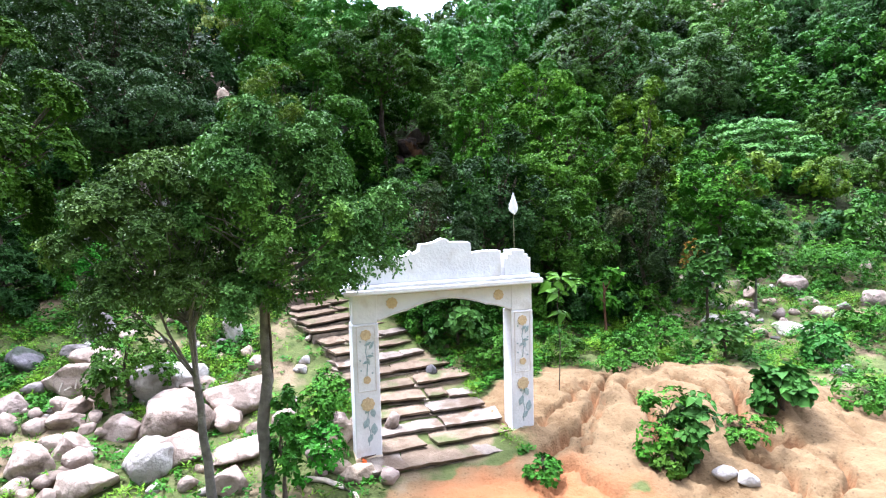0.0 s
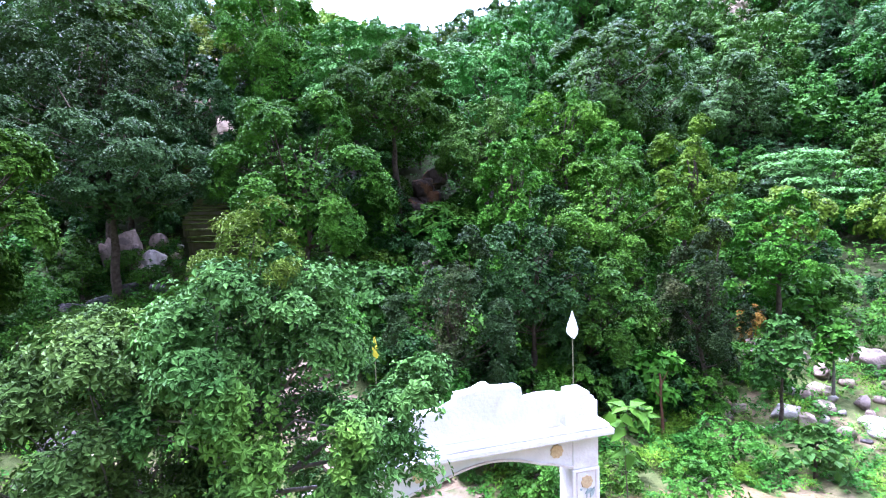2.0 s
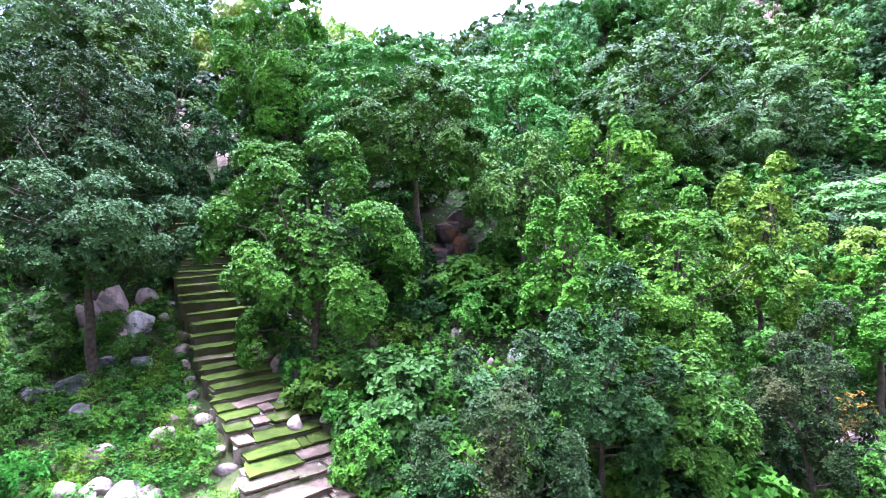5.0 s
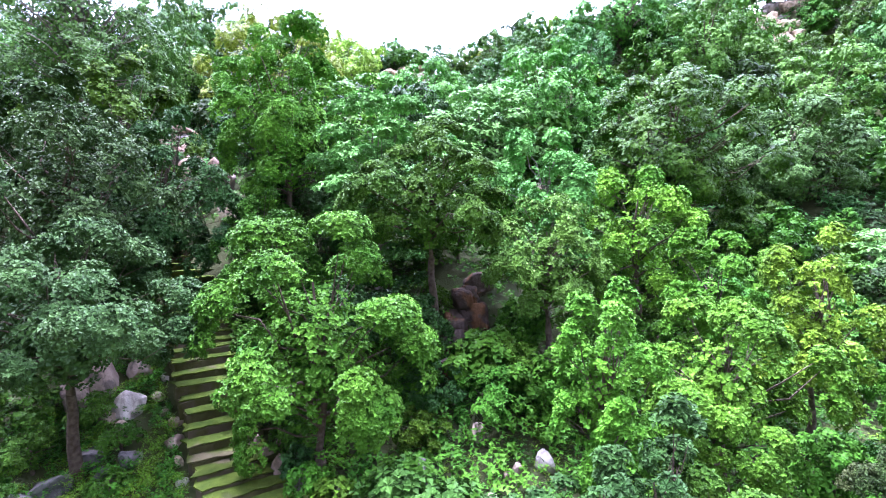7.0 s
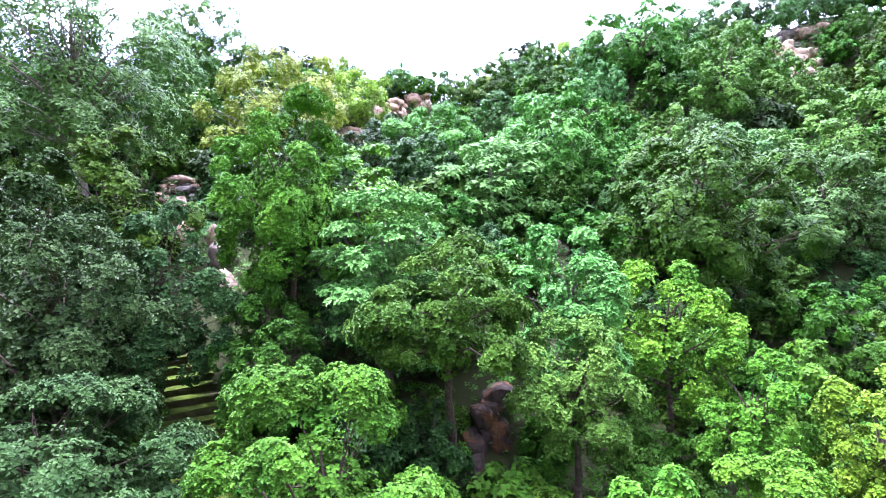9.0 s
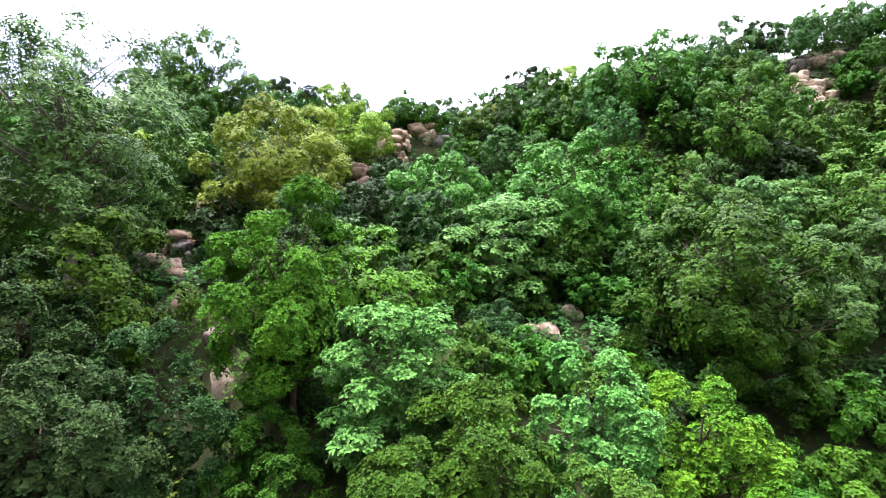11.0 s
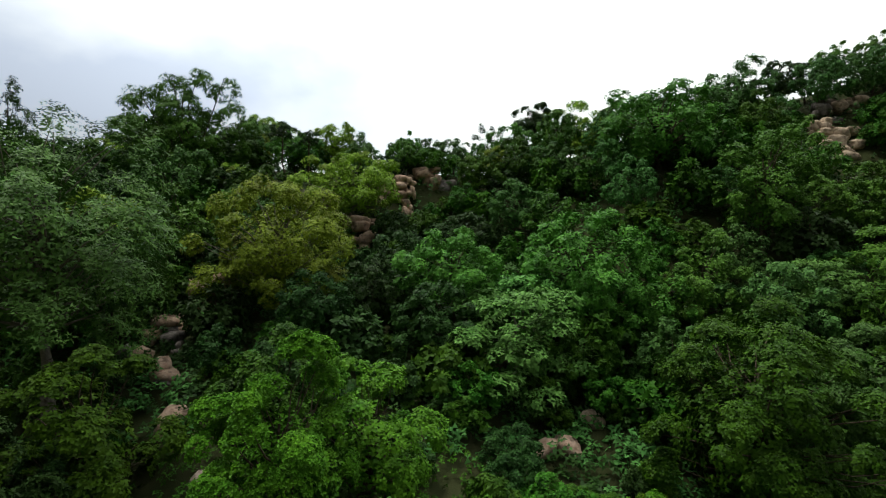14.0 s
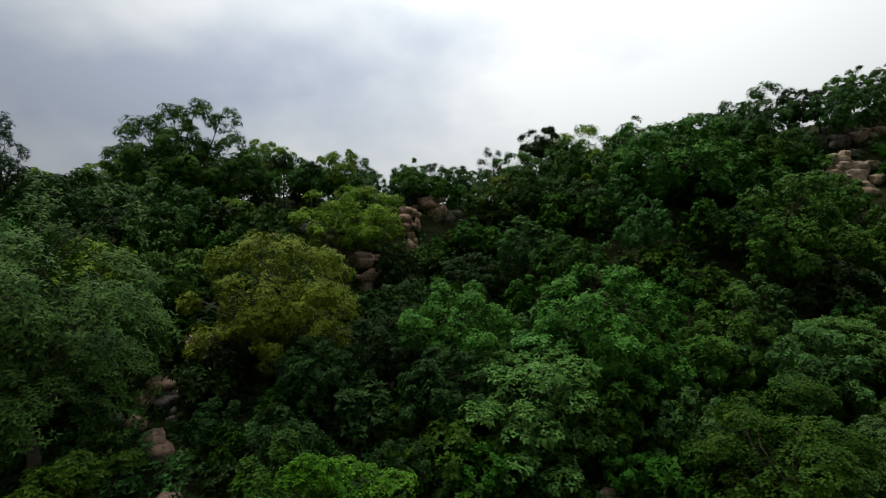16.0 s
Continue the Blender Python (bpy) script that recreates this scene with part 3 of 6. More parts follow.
def tree(kind, x, y, zc, rx, rz, seed, most=2900, skirt=True, fork_z=None, boughs=(), simple=None, thick=None, limb_step=3, lean=(0, 0), trunk_at=None, base=None, label="", category="tree", name="tree", group=""):
    """A tree whose crown's middle is at (x, y, zc); it stands on the ground below, or at trunk_at."""
    leaf, bark, length, width, k, density, clumps, form = SPECIES[kind]
    clumps = int(clumps * max(1.0, rx / 2.6)) if form != "tier" else clumps
    rng = np.random.RandomState(seed)
    simple = ("oval" if base is None and y < 30 else True) if simple is None else simple
    tx, ty = trunk_at or (x + lean[0], y + lean[1])
    g = ground_z(tx, ty) - 0.15 if base is None else base
    root = thing(name, pose(tx, ty, g), label or LABELS[kind], category, group)
    area = 4 * math.pi * ((rx ** 3.2 + 2 * (rx * rz) ** 1.6) / 3) ** (1 / 1.6)
    want = area * density
    count = int(min(want, most))
    grow = math.sqrt(max(1.0, want / most))
    if base is not None and grow > 2.1:
        grow, width = 2.1, width * 1.3
    centre = np.array([x - tx, y - ty, zc - g])
    low = max(0.9, zc - rz - g)
    if skirt and low > 1.2:
        reach = min((low - 0.7) / 2, 0.9 if rx > 4 else 9.0)
        centre[2] -= reach
        rz += reach
    pts, axes, spots = crown_points(rng, rx, rz, clumps, form, count, 1.9 if skirt else 1.55, -0.2 if y and y < 40 else -0.75)
    for bx, by, bz, br in boughs:
        bp, ba, _ = crown_points(rng, br, br * 0.8, 14, "loose" if form == "loose" else "", int(br * br * 12 * density / grow ** 2), 1.6 if y < 40 else 1.85, -0.2 if y < 40 else -0.75)
        pts, axes = np.concatenate([pts, bp + np.array([bx - x, by - y, bz - zc])]), np.concatenate([axes, ba])
    verts, quads = sprig_mesh(pts + centre, axes, k, length * grow, width, rng, simple=simple)
    inner = rng.normal(size=(count // (5 if clumps > 100 else 9), 3))
    inner *= rng.uniform(0.2, 0.62, (len(inner), 1)) / np.linalg.norm(inner, axis=1, keepdims=True)
    iv, iq = sprig_mesh(inner * np.array([rx, rx, rz]) + centre, inner + np.array([0, 0, 0.3]), 4, length * grow * (1.3 if clumps > 30 and kind != "grey" else 0.9), width * 1.2, rng, simple=simple)
    verts, quads = np.concatenate([verts, iv]), np.concatenate([quads, iq + len(verts)])
    mesh_object("crown", verts, quads, leaf, root)
    fork = Vector((centre[0] * 0.4, centre[1] * 0.4, centre[2] - rz * 0.75))
    fork.z = fork_z or max(fork.z, 0.5)
    thick = thick or 0.04 * (rx + rz) * 0.5 + 0.02
    tv, tq = tube(bent((0, 0, 0), fork, rng, 0.04, 6), np.linspace(thick * 1.35, thick * 0.85, 6), 8)
    top = Vector(centre) + Vector((0, 0, rz * 0.55))
    limbs = [(fork, top, thick * 0.8)]
    for bx, by, bz, br in boughs:
        limbs.append((fork, Vector((bx - tx, by - ty, bz - g)), thick * 0.4))
    for c, s in spots[::limb_step]:
        start = fork.lerp(top, float(np.clip(0.1 + 0.5 * (c[2] / rz + 0.6) * rng.uniform(0.5, 1), 0, 0.9)))
        limbs.append((start, Vector(centre + c * 0.88), thick * rng.uniform(0.2, 0.36)))
    for a, b, r in limbs:
        v, q = tube(bent(a, b, rng, 0.16, 4), np.linspace(r, r * 0.3, 4), 4)
        if name == "sapling" or y < 9:
            mesh_object("branch", v, q, bark, root, True)
            continue
        off = len(tv)
        tv += v
        tq += [tuple(j + off for j in f) for f in q]
    mesh_object("trunk", tv, tq, bark, root, True)
    return root


# trees beside the gate
tree("grey", -2.5, 7.75, 4.5, 1.25, 1.6, 1, most=6500, skirt=False, thick=0.085, trunk_at=(-2.95, 8.3), boughs=((-2.0, 7.7, 5.3, 0.6), (-2.7, 7.6, 5.2, 0.6), (-1.85, 7.75, 4.9, 0.45), (-3.3, 7.7, 4.9, 0.5), (-1.25, 7.6, 3.6, 0.55), (-0.85, 7.7, 4.5, 0.45), (-1.2, 7.7, 4.15, 0.4), (-2.5, 7.2, 3.25, 0.5), (-1.9, 8.5, 3.3, 0.45), (-2.9, 7.8, 3.2, 0.45)),
     label="young tree with fine grey-green leaves beside the gate")
tree("grey", -4.05, 7.8, 4.1, 1.25, 1.4, 2, most=5200, skirt=False, thick=0.062, fork_z=2.3, trunk_at=(-3.75, 8.2), boughs=((-4.1, 7.75, 4.9, 0.55), (-4.7, 7.7, 4.5, 0.5), (-4.4, 7.3, 3.2, 0.5), (-3.4, 7.2, 3.4, 0.5), (-5.0, 8.0, 3.3, 0.45), (-4.0, 8.5, 3.1, 0.4)),
     label="slender forked young tree with fine grey-green leaves")
tree("shoot", -2.4, 7.75, 5.95, 0.5, 0.5, 48, most=700, skirt=False, thick=0.02, trunk_at=(-2.95, 8.3), fork_z=3.6, label="thin yellow-green shoots rising through a young tree")
tree("bright", -12.6, 15.0, 6.4, 2.4, 3.2, 3, most=5000)

# trees along the stairs and the foot of the slope
tree("dusky", -11.5, 19.8, 7.9, 3.2, 2.5, 4, most=6000, skirt=False, trunk_at=(-12.0, 20.5))
tree("dusky", -14.2, 23.8, 12.2, 3.2, 2.9, 51, most=5000)
tree("dusky", -12.4, 26.4, 11.2, 2.3, 2.8, 5, trunk_at=(-13.9, 26.6))
tree("bright", -5.4, 20.3, 7.0, 2.7, 3.3, 6, most=8000)
tree("star", -4.8, 26.8, 13.0, 2.4, 2.4, 7)
tree("mid", -2.7, 23.8, 10.7, 2.7, 2.2, 8, most=5500, skirt=False, trunk_at=(-2.6, 24.6))
tree("soft", 1.0, 23.8, 8.6, 1.8, 2.2, 9)
tree("pale", 1.4, 26.6, 10.6, 1.9, 3.0, 50)
tree("vivid", 1.5, 18.9, 6.9, 1.3, 2.2, 10)
tree("yellow", 5.1, 27.8, 9.9, 2.1, 2.2, 11, most=4500)
tree("yellow", 8.6, 23.0, 7.3, 1.5, 2.3, 12, most=4500)
tree("vivid", 10.9, 21.0, 4.8, 1.5, 1.9, 13)
tree("dark", 1.7, 16.5, 4.6, 1.5, 1.9, 14)
tree("vivid", 4.7, 20.2, 6.2, 2.1, 2.3, 15, most=5500)
tree("mid", 3.3, 17.0, 3.2, 1.4, 1.8, 16)
tree("dull", -0.4, 14.8, 3.6, 1.2, 2.4, 17)
tree("dull", 6.6, 17.2, 3.4, 1.1, 2.4, 18)
tree("vivid", 6.5, 24.8, 7.4, 1.6, 2.0, 19)
tree("star", 18.2, 31.5, 7.6, 2.6, 2.0, 20)

# trees on the slope
tree("deep", 9.6, 36.5, 13.2, 5.6, 5.4, 21, most=10000)
tree("sage", 18.7, 41.0, 13.0, 4.3, 4.4, 22, most=7000)
tree("soft", 25.1, 48.0, 18.0, 4.0, 3.4, 23)
tree("lime", -8.9, 29.3, 15.3, 3.0, 3.4, 24, most=7000)
tree("lime", -6.8, 32.5, 14.2, 2.9, 3.0, 25)
tree("deep", -10.3, 32.2, 15.4, 2.1, 3.0, 26)
tree("star", -0.4, 43.2, 14.7, 4.0, 4.6, 27)
tree("soft", 4.8, 48.5, 19.4, 4.8, 3.8, 28)
tree("soft", -4.0, 47.5, 19.0, 3.5, 3.4, 29)
tree("olive", -15.0, 46.0, 21.6, 5.2, 4.0, 30, most=7000)
tree("feather", -22.5, 36.5, 22.4, 5.8, 5.6, 31, most=5600)
tree("soft", -31.0, 66.0, 33.0, 2.6, 2.2, 32, most=1500, thick=0.3, label="tall open tree with light green leaves on spreading branches",
     boughs=((-32.4, 66.0, 37.6, 1.6), (-29.5, 66.0, 38.0, 1.5), (-27.2, 66.5, 37.5, 1.2), (-35.5, 65.5, 36.2, 1.8), (-38.0, 66.0, 34.2, 1.5), (-30.8, 65.0, 35.4, 2.2), (-26.9, 66.5, 34.9, 1.6), (-24.9, 66.0, 33.6, 1.3), (-33.6, 65.0, 33.8, 2.1), (-30.9, 64.0, 31.8, 2.6), (-27.2, 65.0, 32.0, 2.0)))
tree("dark", -21.3, 66.0, 31.8, 1.2, 1.2, 52, most=400, skirt=False, thick=0.08, label="thin dark tree standing out against the sky")
tree("dark", -18.8, 66.5, 31.0, 1.0, 1.0, 53, most=300, skirt=False, thick=0.08, label="thin dark tree standing out against the sky")
tree("dark", -40.5, 55.5, 32.0, 2.6, 3.2, 54, label="tall dark tree on the ridge")
tree("bright", -17.6, 32.2, 14.9, 2.8, 3.2, 33)
tree("dark", -18.2, 28.4, 12.8, 3.0, 3.6, 34)
tree("star", 19.2, 48.2, 17.6, 2.8, 2.2, 35)
tree("soft", 19.6, 55.0, 25.2, 3.6, 3.6, 36)
tree("soft", 15.3, 65.0, 30.4, 5.8, 4.6, 37)
tree("sage", 27.6, 75.0, 35.4, 4.8, 4.0, 38)
tree("olive", 10.6, 84.0, 33.4, 5.2, 4.0, 39)
tree("soft", 2.6, 77.0, 30.8, 3.6, 3.0, 40)
tree("olive", -13.8, 63.5, 26.4, 5.2, 3.2, 41)
tree("soft", 12.4, 48.5, 17.8, 2.8, 3.0, 42)
tree("dark", 5.9, 84.0, 34.9, 3.1, 2.6, 56, most=1500, skirt=False, thick=0.26, label="open dark tree standing on the saddle of the ridge")
tree("dark", -0.2, 84.5, 33.4, 2.1, 1.7, 57, label="small dark tree on the saddle of the ridge")
tree("sage", -4.7, 86.0, 30.6, 3.2, 2.0, 58, label="low sage-green tree on the saddle of the ridge")
tree("sage", -9.6, 86.0, 30.2, 3.0, 2.0, 59, label="low sage-green tree on the saddle of the ridge")

# trees that close the stairs in
tree("dark", -14.2, 25.2, 8.6, 2.0, 2.6, 43)
tree("mid", -8.1, 25.2, 8.4, 1.5, 2.4, 44)
tree("dark", -9.3, 31.0, 12.0, 2.0, 2.4, 45)
tree("dark", -17.6, 29.8, 11.8, 2.0, 2.8, 46)
tree("mid", -9.6, 27.6, 9.4, 1.5, 2.2, 47)


# ---- rocks ----
def stone_material(name, dark, light, third):
    dark, light, third = (tuple(0.56 * v for v in c) for c in (dark, light, third))
    return material(name, dark, light, rough=0.9, scale=3.4, bump=1.0, bump_scale=9, third=third, third_scale=1.9, third_at=(0.52, 0.60), object_spread=0.15, cracks=1.1)


STONES = {
    "pale": (stone_material("granite_pale", (0.38, 0.285, 0.225), (0.56, 0.45, 0.37), (0.27, 0.205, 0.16)), "pale tan granite boulder lying in the grass"),
    "white": (stone_material("granite_white", (0.44, 0.395, 0.35), (0.64, 0.59, 0.54), (0.33, 0.29, 0.25)), "whitish weathered granite boulder"),
    "pink": (stone_material("granite_pink", (0.31, 0.235, 0.195), (0.46, 0.365, 0.31), (0.21, 0.175, 0.15)), "pinkish brown granite boulder"),
    "tan": (stone_material("granite_tan", (0.55, 0.41, 0.29), (0.78, 0.62, 0.48), (0.38, 0.29, 0.21)), "orange tan weathered granite boulder"),
    "mauve": (stone_material("granite_mauve", (0.24, 0.21, 0.195), (0.36, 0.32, 0.30), (0.17, 0.15, 0.14)), "grey mauve rounded granite boulder"),
    "dark": (stone_material("granite_dark", (0.12, 0.11, 0.12), (0.23, 0.21, 0.21), (0.08, 0.09, 0.07)), "dark grey lichen-covered granite boulder"),
    "red": (stone_material("granite_red", (0.60, 0.385, 0.275), (0.86, 0.63, 0.49), (0.36, 0.255, 0.195)), "reddish weathered granite block on the slope"),
    # reddish stone with the overhang's shade painted into its base colour
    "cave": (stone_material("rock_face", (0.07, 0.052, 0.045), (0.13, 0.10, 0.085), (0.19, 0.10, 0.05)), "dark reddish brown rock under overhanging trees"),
}
ROCK_SEED = [100]


def rock_bmesh(w, h, rng, fine, boxy=0.0):
    """A worn block: a ball squared up, cut by a few flat sides and roughened."""
    bm = bmesh.new()
    bmesh.ops.create_icosphere(bm, subdivisions=4 if fine else (3 if w > 0.9 else 2), radius=1)
    planes = [(Vector(rng.normal(size=3)).normalized(), rng.uniform(0.5, 0.82)) for _ in range(6 if boxy else 11)]
    off = Vector(rng.uniform(-50, 50, 3))
    for v in bm.verts:
        p = v.co.copy()
        if boxy:
            p = Vector([math.copysign(abs(c) ** (1 - boxy), c) for c in p])
        for n, d in planes:
            over = p.dot(n) - d * (1.3 if boxy else 1)
            if over > 0:
                p -= n * over * 0.93
        p *= 1.12 + 0.20 * noise.noise(p * 1.1 + off) + 0.08 * noise.noise(p * 2.9 + off) - 0.10 * max(0, 0.25 - abs(noise.noise(p * 1.7 - off))) + (0.035 * noise.noise(p * 7 + off) if fine else 0)
        k = 0.78 if boxy else 1.0
        v.co = (p.x * w * 0.56 * k, p.y * w * 0.48 * k, p.z * h * 0.66 * k)
    for f in bm.faces:
        f.smooth = True
    for e in bm.edges:
        e.smooth = len(e.link_faces) < 2 or e.calc_face_angle(0) < 0.5
    return bm


def rock(x, y, z, w, h, tone):
    """A boulder w wide and h high, sunk a little into the ground."""
    ROCK_SEED[0] += 1
    rng = np.random.RandomState(ROCK_SEED[0])
    g = ground_z(x, y)
    h = h + min(max(0.0, z - g), 0.4 * h)
    ob = part("boulder", rock_bmesh(w, h, rng, w > 0.5 and y < 30), STONES[tone][0])
    ob.matrix_world = pose(x, y + 0.12 * w, g + h * 0.24, 0, rng.uniform(-14, 14), rng.uniform(-35, 35))
    return tagged(ob, STONES[tone][1], "boulder", "boulders")


def outcrop(label, x, y, z):
    return thing("rock_outcrop", pose(x, y, z), label, "rock outcrop")


def block(parent, x, y, z, w, h, tone, loose=4):
    """One worn block of an outcrop, its foot at z; it runs back into the hill. Smaller ones lean on it."""
    ROCK_SEED[0] += 1
    rng = np.random.RandomState(ROCK_SEED[0])
    for _ in range(loose):
        f = rng.uniform(0.4, 0.75)
        block(parent, x + rng.uniform(-0.55, 0.55) * w, y + rng.uniform(-0.1, 0.4) * w, z + rng.uniform(-0.5, 0.5) * h, w * f, h * f * rng.uniform(0.8, 1.3), tone, 0)
    w, h = (w, h) if tone == "cave" else (0.8 * w, 0.8 * h)
    ob = part("block", rock_bmesh(w, h, rng, y < 30, 0.45 if tone == "cave" else 0.42), STONES[tone][0], parent)
    ob.matrix_basis = parent.matrix_world.inverted() @ pose(x, y + 0.25 * w, z + h * 0.45, rng.uniform(-6, 6), rng.uniform(-9, 9), rng.uniform(-16, 16)) @ Matrix.Diagonal((1.04, 1.5, 1.08, 1))
    return ob


# boulders round the gate and on the open ground
rock(-9.74, 12.02, 1.15, 0.70, 0.50, "dark")
rock(-8.74, 13.10, 1.54, 0.91, 0.68, "mauve")
rock(-8.21, 13.67, 1.77, 0.47, 0.29, "pale")
rock(-7.95, 13.08, 1.49, 0.48, 0.31, "pale")
rock(-7.06, 13.71, 1.75, 0.44, 0.30, "pale")
rock(-8.81, 12.35, 1.25, 0.56, 0.37, "mauve")
rock(-7.96, 11.95, 1.06, 1.17, 0.52, "pale")
rock(-7.92, 11.19, 0.75, 1.36, 0.71, "pale")
rock(-6.07, 11.37, 0.71, 1.36, 0.77, "white")
rock(-5.57, 11.36, 0.70, 0.79, 0.32, "pale")
rock(-8.85, 11.07, 0.80, 0.46, 0.31, "mauve")
rock(-8.80, 10.47, 0.65, 0.68, 0.37, "pink")
rock(-7.14, 10.72, 0.59, 0.37, 0.56, "tan")
rock(-7.92, 10.58, 0.58, 0.37, 0.37, "pale")
rock(-7.57, 10.57, 0.54, 0.55, 0.32, "pale")
rock(-8.28, 10.38, 0.53, 0.27, 0.23, "pale")
rock(-7.05, 10.29, 0.45, 0.36, 0.29, "pale")
rock(-7.55, 10.21, 0.45, 0.69, 0.27, "pale")
rock(-7.98, 9.94, 0.40, 0.46, 0.33, "pale")
rock(-8.56, 9.95, 0.44, 0.48, 0.46, "pale")
rock(-7.03, 10.01, 0.35, 0.33, 0.24, "pale")
rock(-6.68, 9.88, 0.31, 0.30, 0.24, "pale")
rock(-5.44, 10.09, 0.26, 1.39, 0.88, "pale")
rock(-6.24, 9.99, 0.24, 0.70, 0.48, "pale")
rock(-5.41, 9.05, 0.05, 0.92, 0.66, "white")
rock(-4.83, 9.24, 0.08, 0.77, 0.59, "pale")
rock(-7.36, 9.49, 0.26, 0.44, 0.37, "pale")
rock(-6.92, 9.41, 0.22, 0.70, 0.45, "pale")
rock(-7.29, 8.78, 0.09, 0.77, 0.56, "pale")
rock(-6.54, 9.04, 0.14, 0.48, 0.36, "pale")
rock(-6.03, 8.48, -0.05, 0.88, 0.49, "pale")
rock(-7.18, 8.41, 0.01, 0.43, 0.30, "pale")
rock(-6.73, 8.61, 0.05, 0.47, 0.28, "pale")
rock(-6.49, 8.22, -0.05, 0.40, 0.27, "pale")
rock(-4.39, 10.23, 0.33, 0.56, 0.47, "pale")
rock(-4.51, 11.01, 0.53, 1.32, 0.55, "pale")
rock(-4.41, 12.14, 0.94, 0.45, 0.34, "pale")
rock(-4.79, 12.51, 1.11, 0.32, 0.30, "tan")
rock(-3.80, 9.40, 0.06, 0.99, 0.29, "pale")
rock(-3.65, 8.49, -0.05, 0.60, 0.39, "pale")
rock(-3.69, 9.99, 0.24, 0.44, 0.26, "pale")
rock(-3.22, 10.25, 0.30, 0.49, 0.38, "pale")
rock(-5.38, 13.15, 1.36, 0.48, 0.71, "white")
rock(-2.24, 10.09, 0.23, 0.62, 0.51, "pink")
rock(-1.71, 10.22, 0.22, 0.45, 0.45, "pink")
rock(-1.11, 10.32, 0.16, 0.34, 0.38, "pale")
rock(12.34, 18.66, 1.26, 0.8, 0.8, "pink")
rock(9.17, 19.44, 1.55, 0.92, 0.71, "pink")
rock(10.56, 19.24, 1.41, 0.70, 0.37, "pale")
rock(10.73, 18.45, 1.15, 0.71, 0.44, "pale")
rock(10.03, 17.56, 0.93, 0.64, 0.42, "pale")
rock(9.50, 17.28, 0.86, 0.48, 0.37, "pale")
rock(9.61, 16.76, 0.72, 0.61, 0.33, "pale")
rock(8.74, 16.21, 0.61, 0.52, 0.35, "pale")
rock(6.51, 16.53, 0.66, 0.50, 0.29, "mauve")
rock(6.33, 17.00, 0.84, 0.44, 0.29, "mauve")
rock(10.37, 15.69, 0.55, 0.88, 0.51, "white")
rock(11.96, 16.77, 0.79, 0.69, 0.40, "pale")
rock(12.15, 17.59, 0.97, 0.53, 0.42, "pale")
rock(15.78, 20.72, 2.00, 0.75, 0.66, "mauve")
rock(14.22, 17.34, 1.02, 0.7, 0.6, "pink")
rock(11.73, 15.73, 0.65, 0.41, 0.24, "pale")
rock(9.80, 12.77, 0.22, 0.58, 0.28, "white")
rock(11.03, 17.91, 1.06, 0.38, 0.27, "tan")
rock(4.55, 8.47, -0.07, 0.37, 0.19, "white")
rock(4.85, 8.33, -0.06, 0.33, 0.22, "white")
rock(-0.34, 12.21, 0.65, 0.34, 0.29, "dark")
rock(10.75, 16.92, 0.79, 0.44, 0.33, "pink")
rock(9.35, 15.63, 0.51, 0.44, 0.24, "pale")
rock(16.07, 19.97, 1.86, 0.64, 0.43, "pale")
rock(18.38, 22.28, 2.45, 0.95, 0.62, "pale")
rock(17.32, 22.46, 2.52, 0.62, 0.48, "pale")
rock(19.85, 24.10, 3.07, 1.03, 0.62, "pale")
# stones wedged beside the lowest steps
rock(-2.05, 9.75, 0.10, 0.55, 0.42, "tan")
rock(-2.35, 9.35, 0.02, 0.48, 0.30, "pink")
rock(-1.95, 9.05, 0.00, 0.50, 0.22, "tan")
rock(-1.55, 8.85, -0.05, 0.60, 0.24, "tan")
rock(-1.05, 8.80, -0.05, 0.42, 0.18, "pink")
rock(-2.20, 8.95, -0.02, 0.28, 0.18, "pale")
# small stones between the boulders
SMALL = np.random.RandomState(17)
for _ in range(64):
    sx, sy = SMALL.uniform(-8.9, -3.2), SMALL.uniform(8.2, 13.2)
    sw = SMALL.uniform(0.14, 0.3)
    rock(sx, sy, -9, sw, sw * SMALL.uniform(0.55, 0.8), ("pale", "white", "pale", "mauve", "tan")[SMALL.randint(5)])
for _ in range(26):
    sx, sy = SMALL.uniform(6.5, 13.5), SMALL.uniform(15.2, 19.5)
    sw = SMALL.uniform(0.2, 0.42)
    rock(sx, sy, -9, sw, sw * SMALL.uniform(0.5, 0.8), ("pale", "white", "mauve")[SMALL.randint(3)])
# stones beside the stairs
rock(-9.29, 15.54, 2.52, 0.61, 0.53, "pale")
rock(-10.73, 17.27, 2.85, 0.67, 0.38, "pale")
rock(-9.53, 16.90, 2.81, 0.76, 0.45, "pale")
rock(-10.24, 16.60, 2.78, 0.44, 0.25, "pale")
rock(-9.73, 16.60, 2.73, 0.38, 0.33, "pale")
rock(-8.82, 16.00, 2.61, 0.58, 0.29, "pale")
rock(-8.23, 15.72, 2.51, 0.84, 0.38, "white")
rock(-7.75, 15.82, 2.47, 0.57, 0.31, "pale")
rock(-8.92, 15.69, 2.57, 0.43, 0.26, "pale")
rock(-11.92, 22.58, 4.68, 1.00, 0.68, "white")
rock(-11.05, 18.63, 3.16, 0.54, 0.48, "mauve")
rock(-12.46, 23.92, 5.38, 0.73, 0.64, "pink")
rock(-13.34, 23.32, 5.24, 0.92, 1.08, "pink")
rock(-13.51, 22.70, 4.91, 0.69, 1.05, "pink")
rock(-9.08, 21.42, 4.21, 0.71, 0.41, "pale")
rock(-7.52, 21.27, 4.09, 0.41, 0.48, "pale")
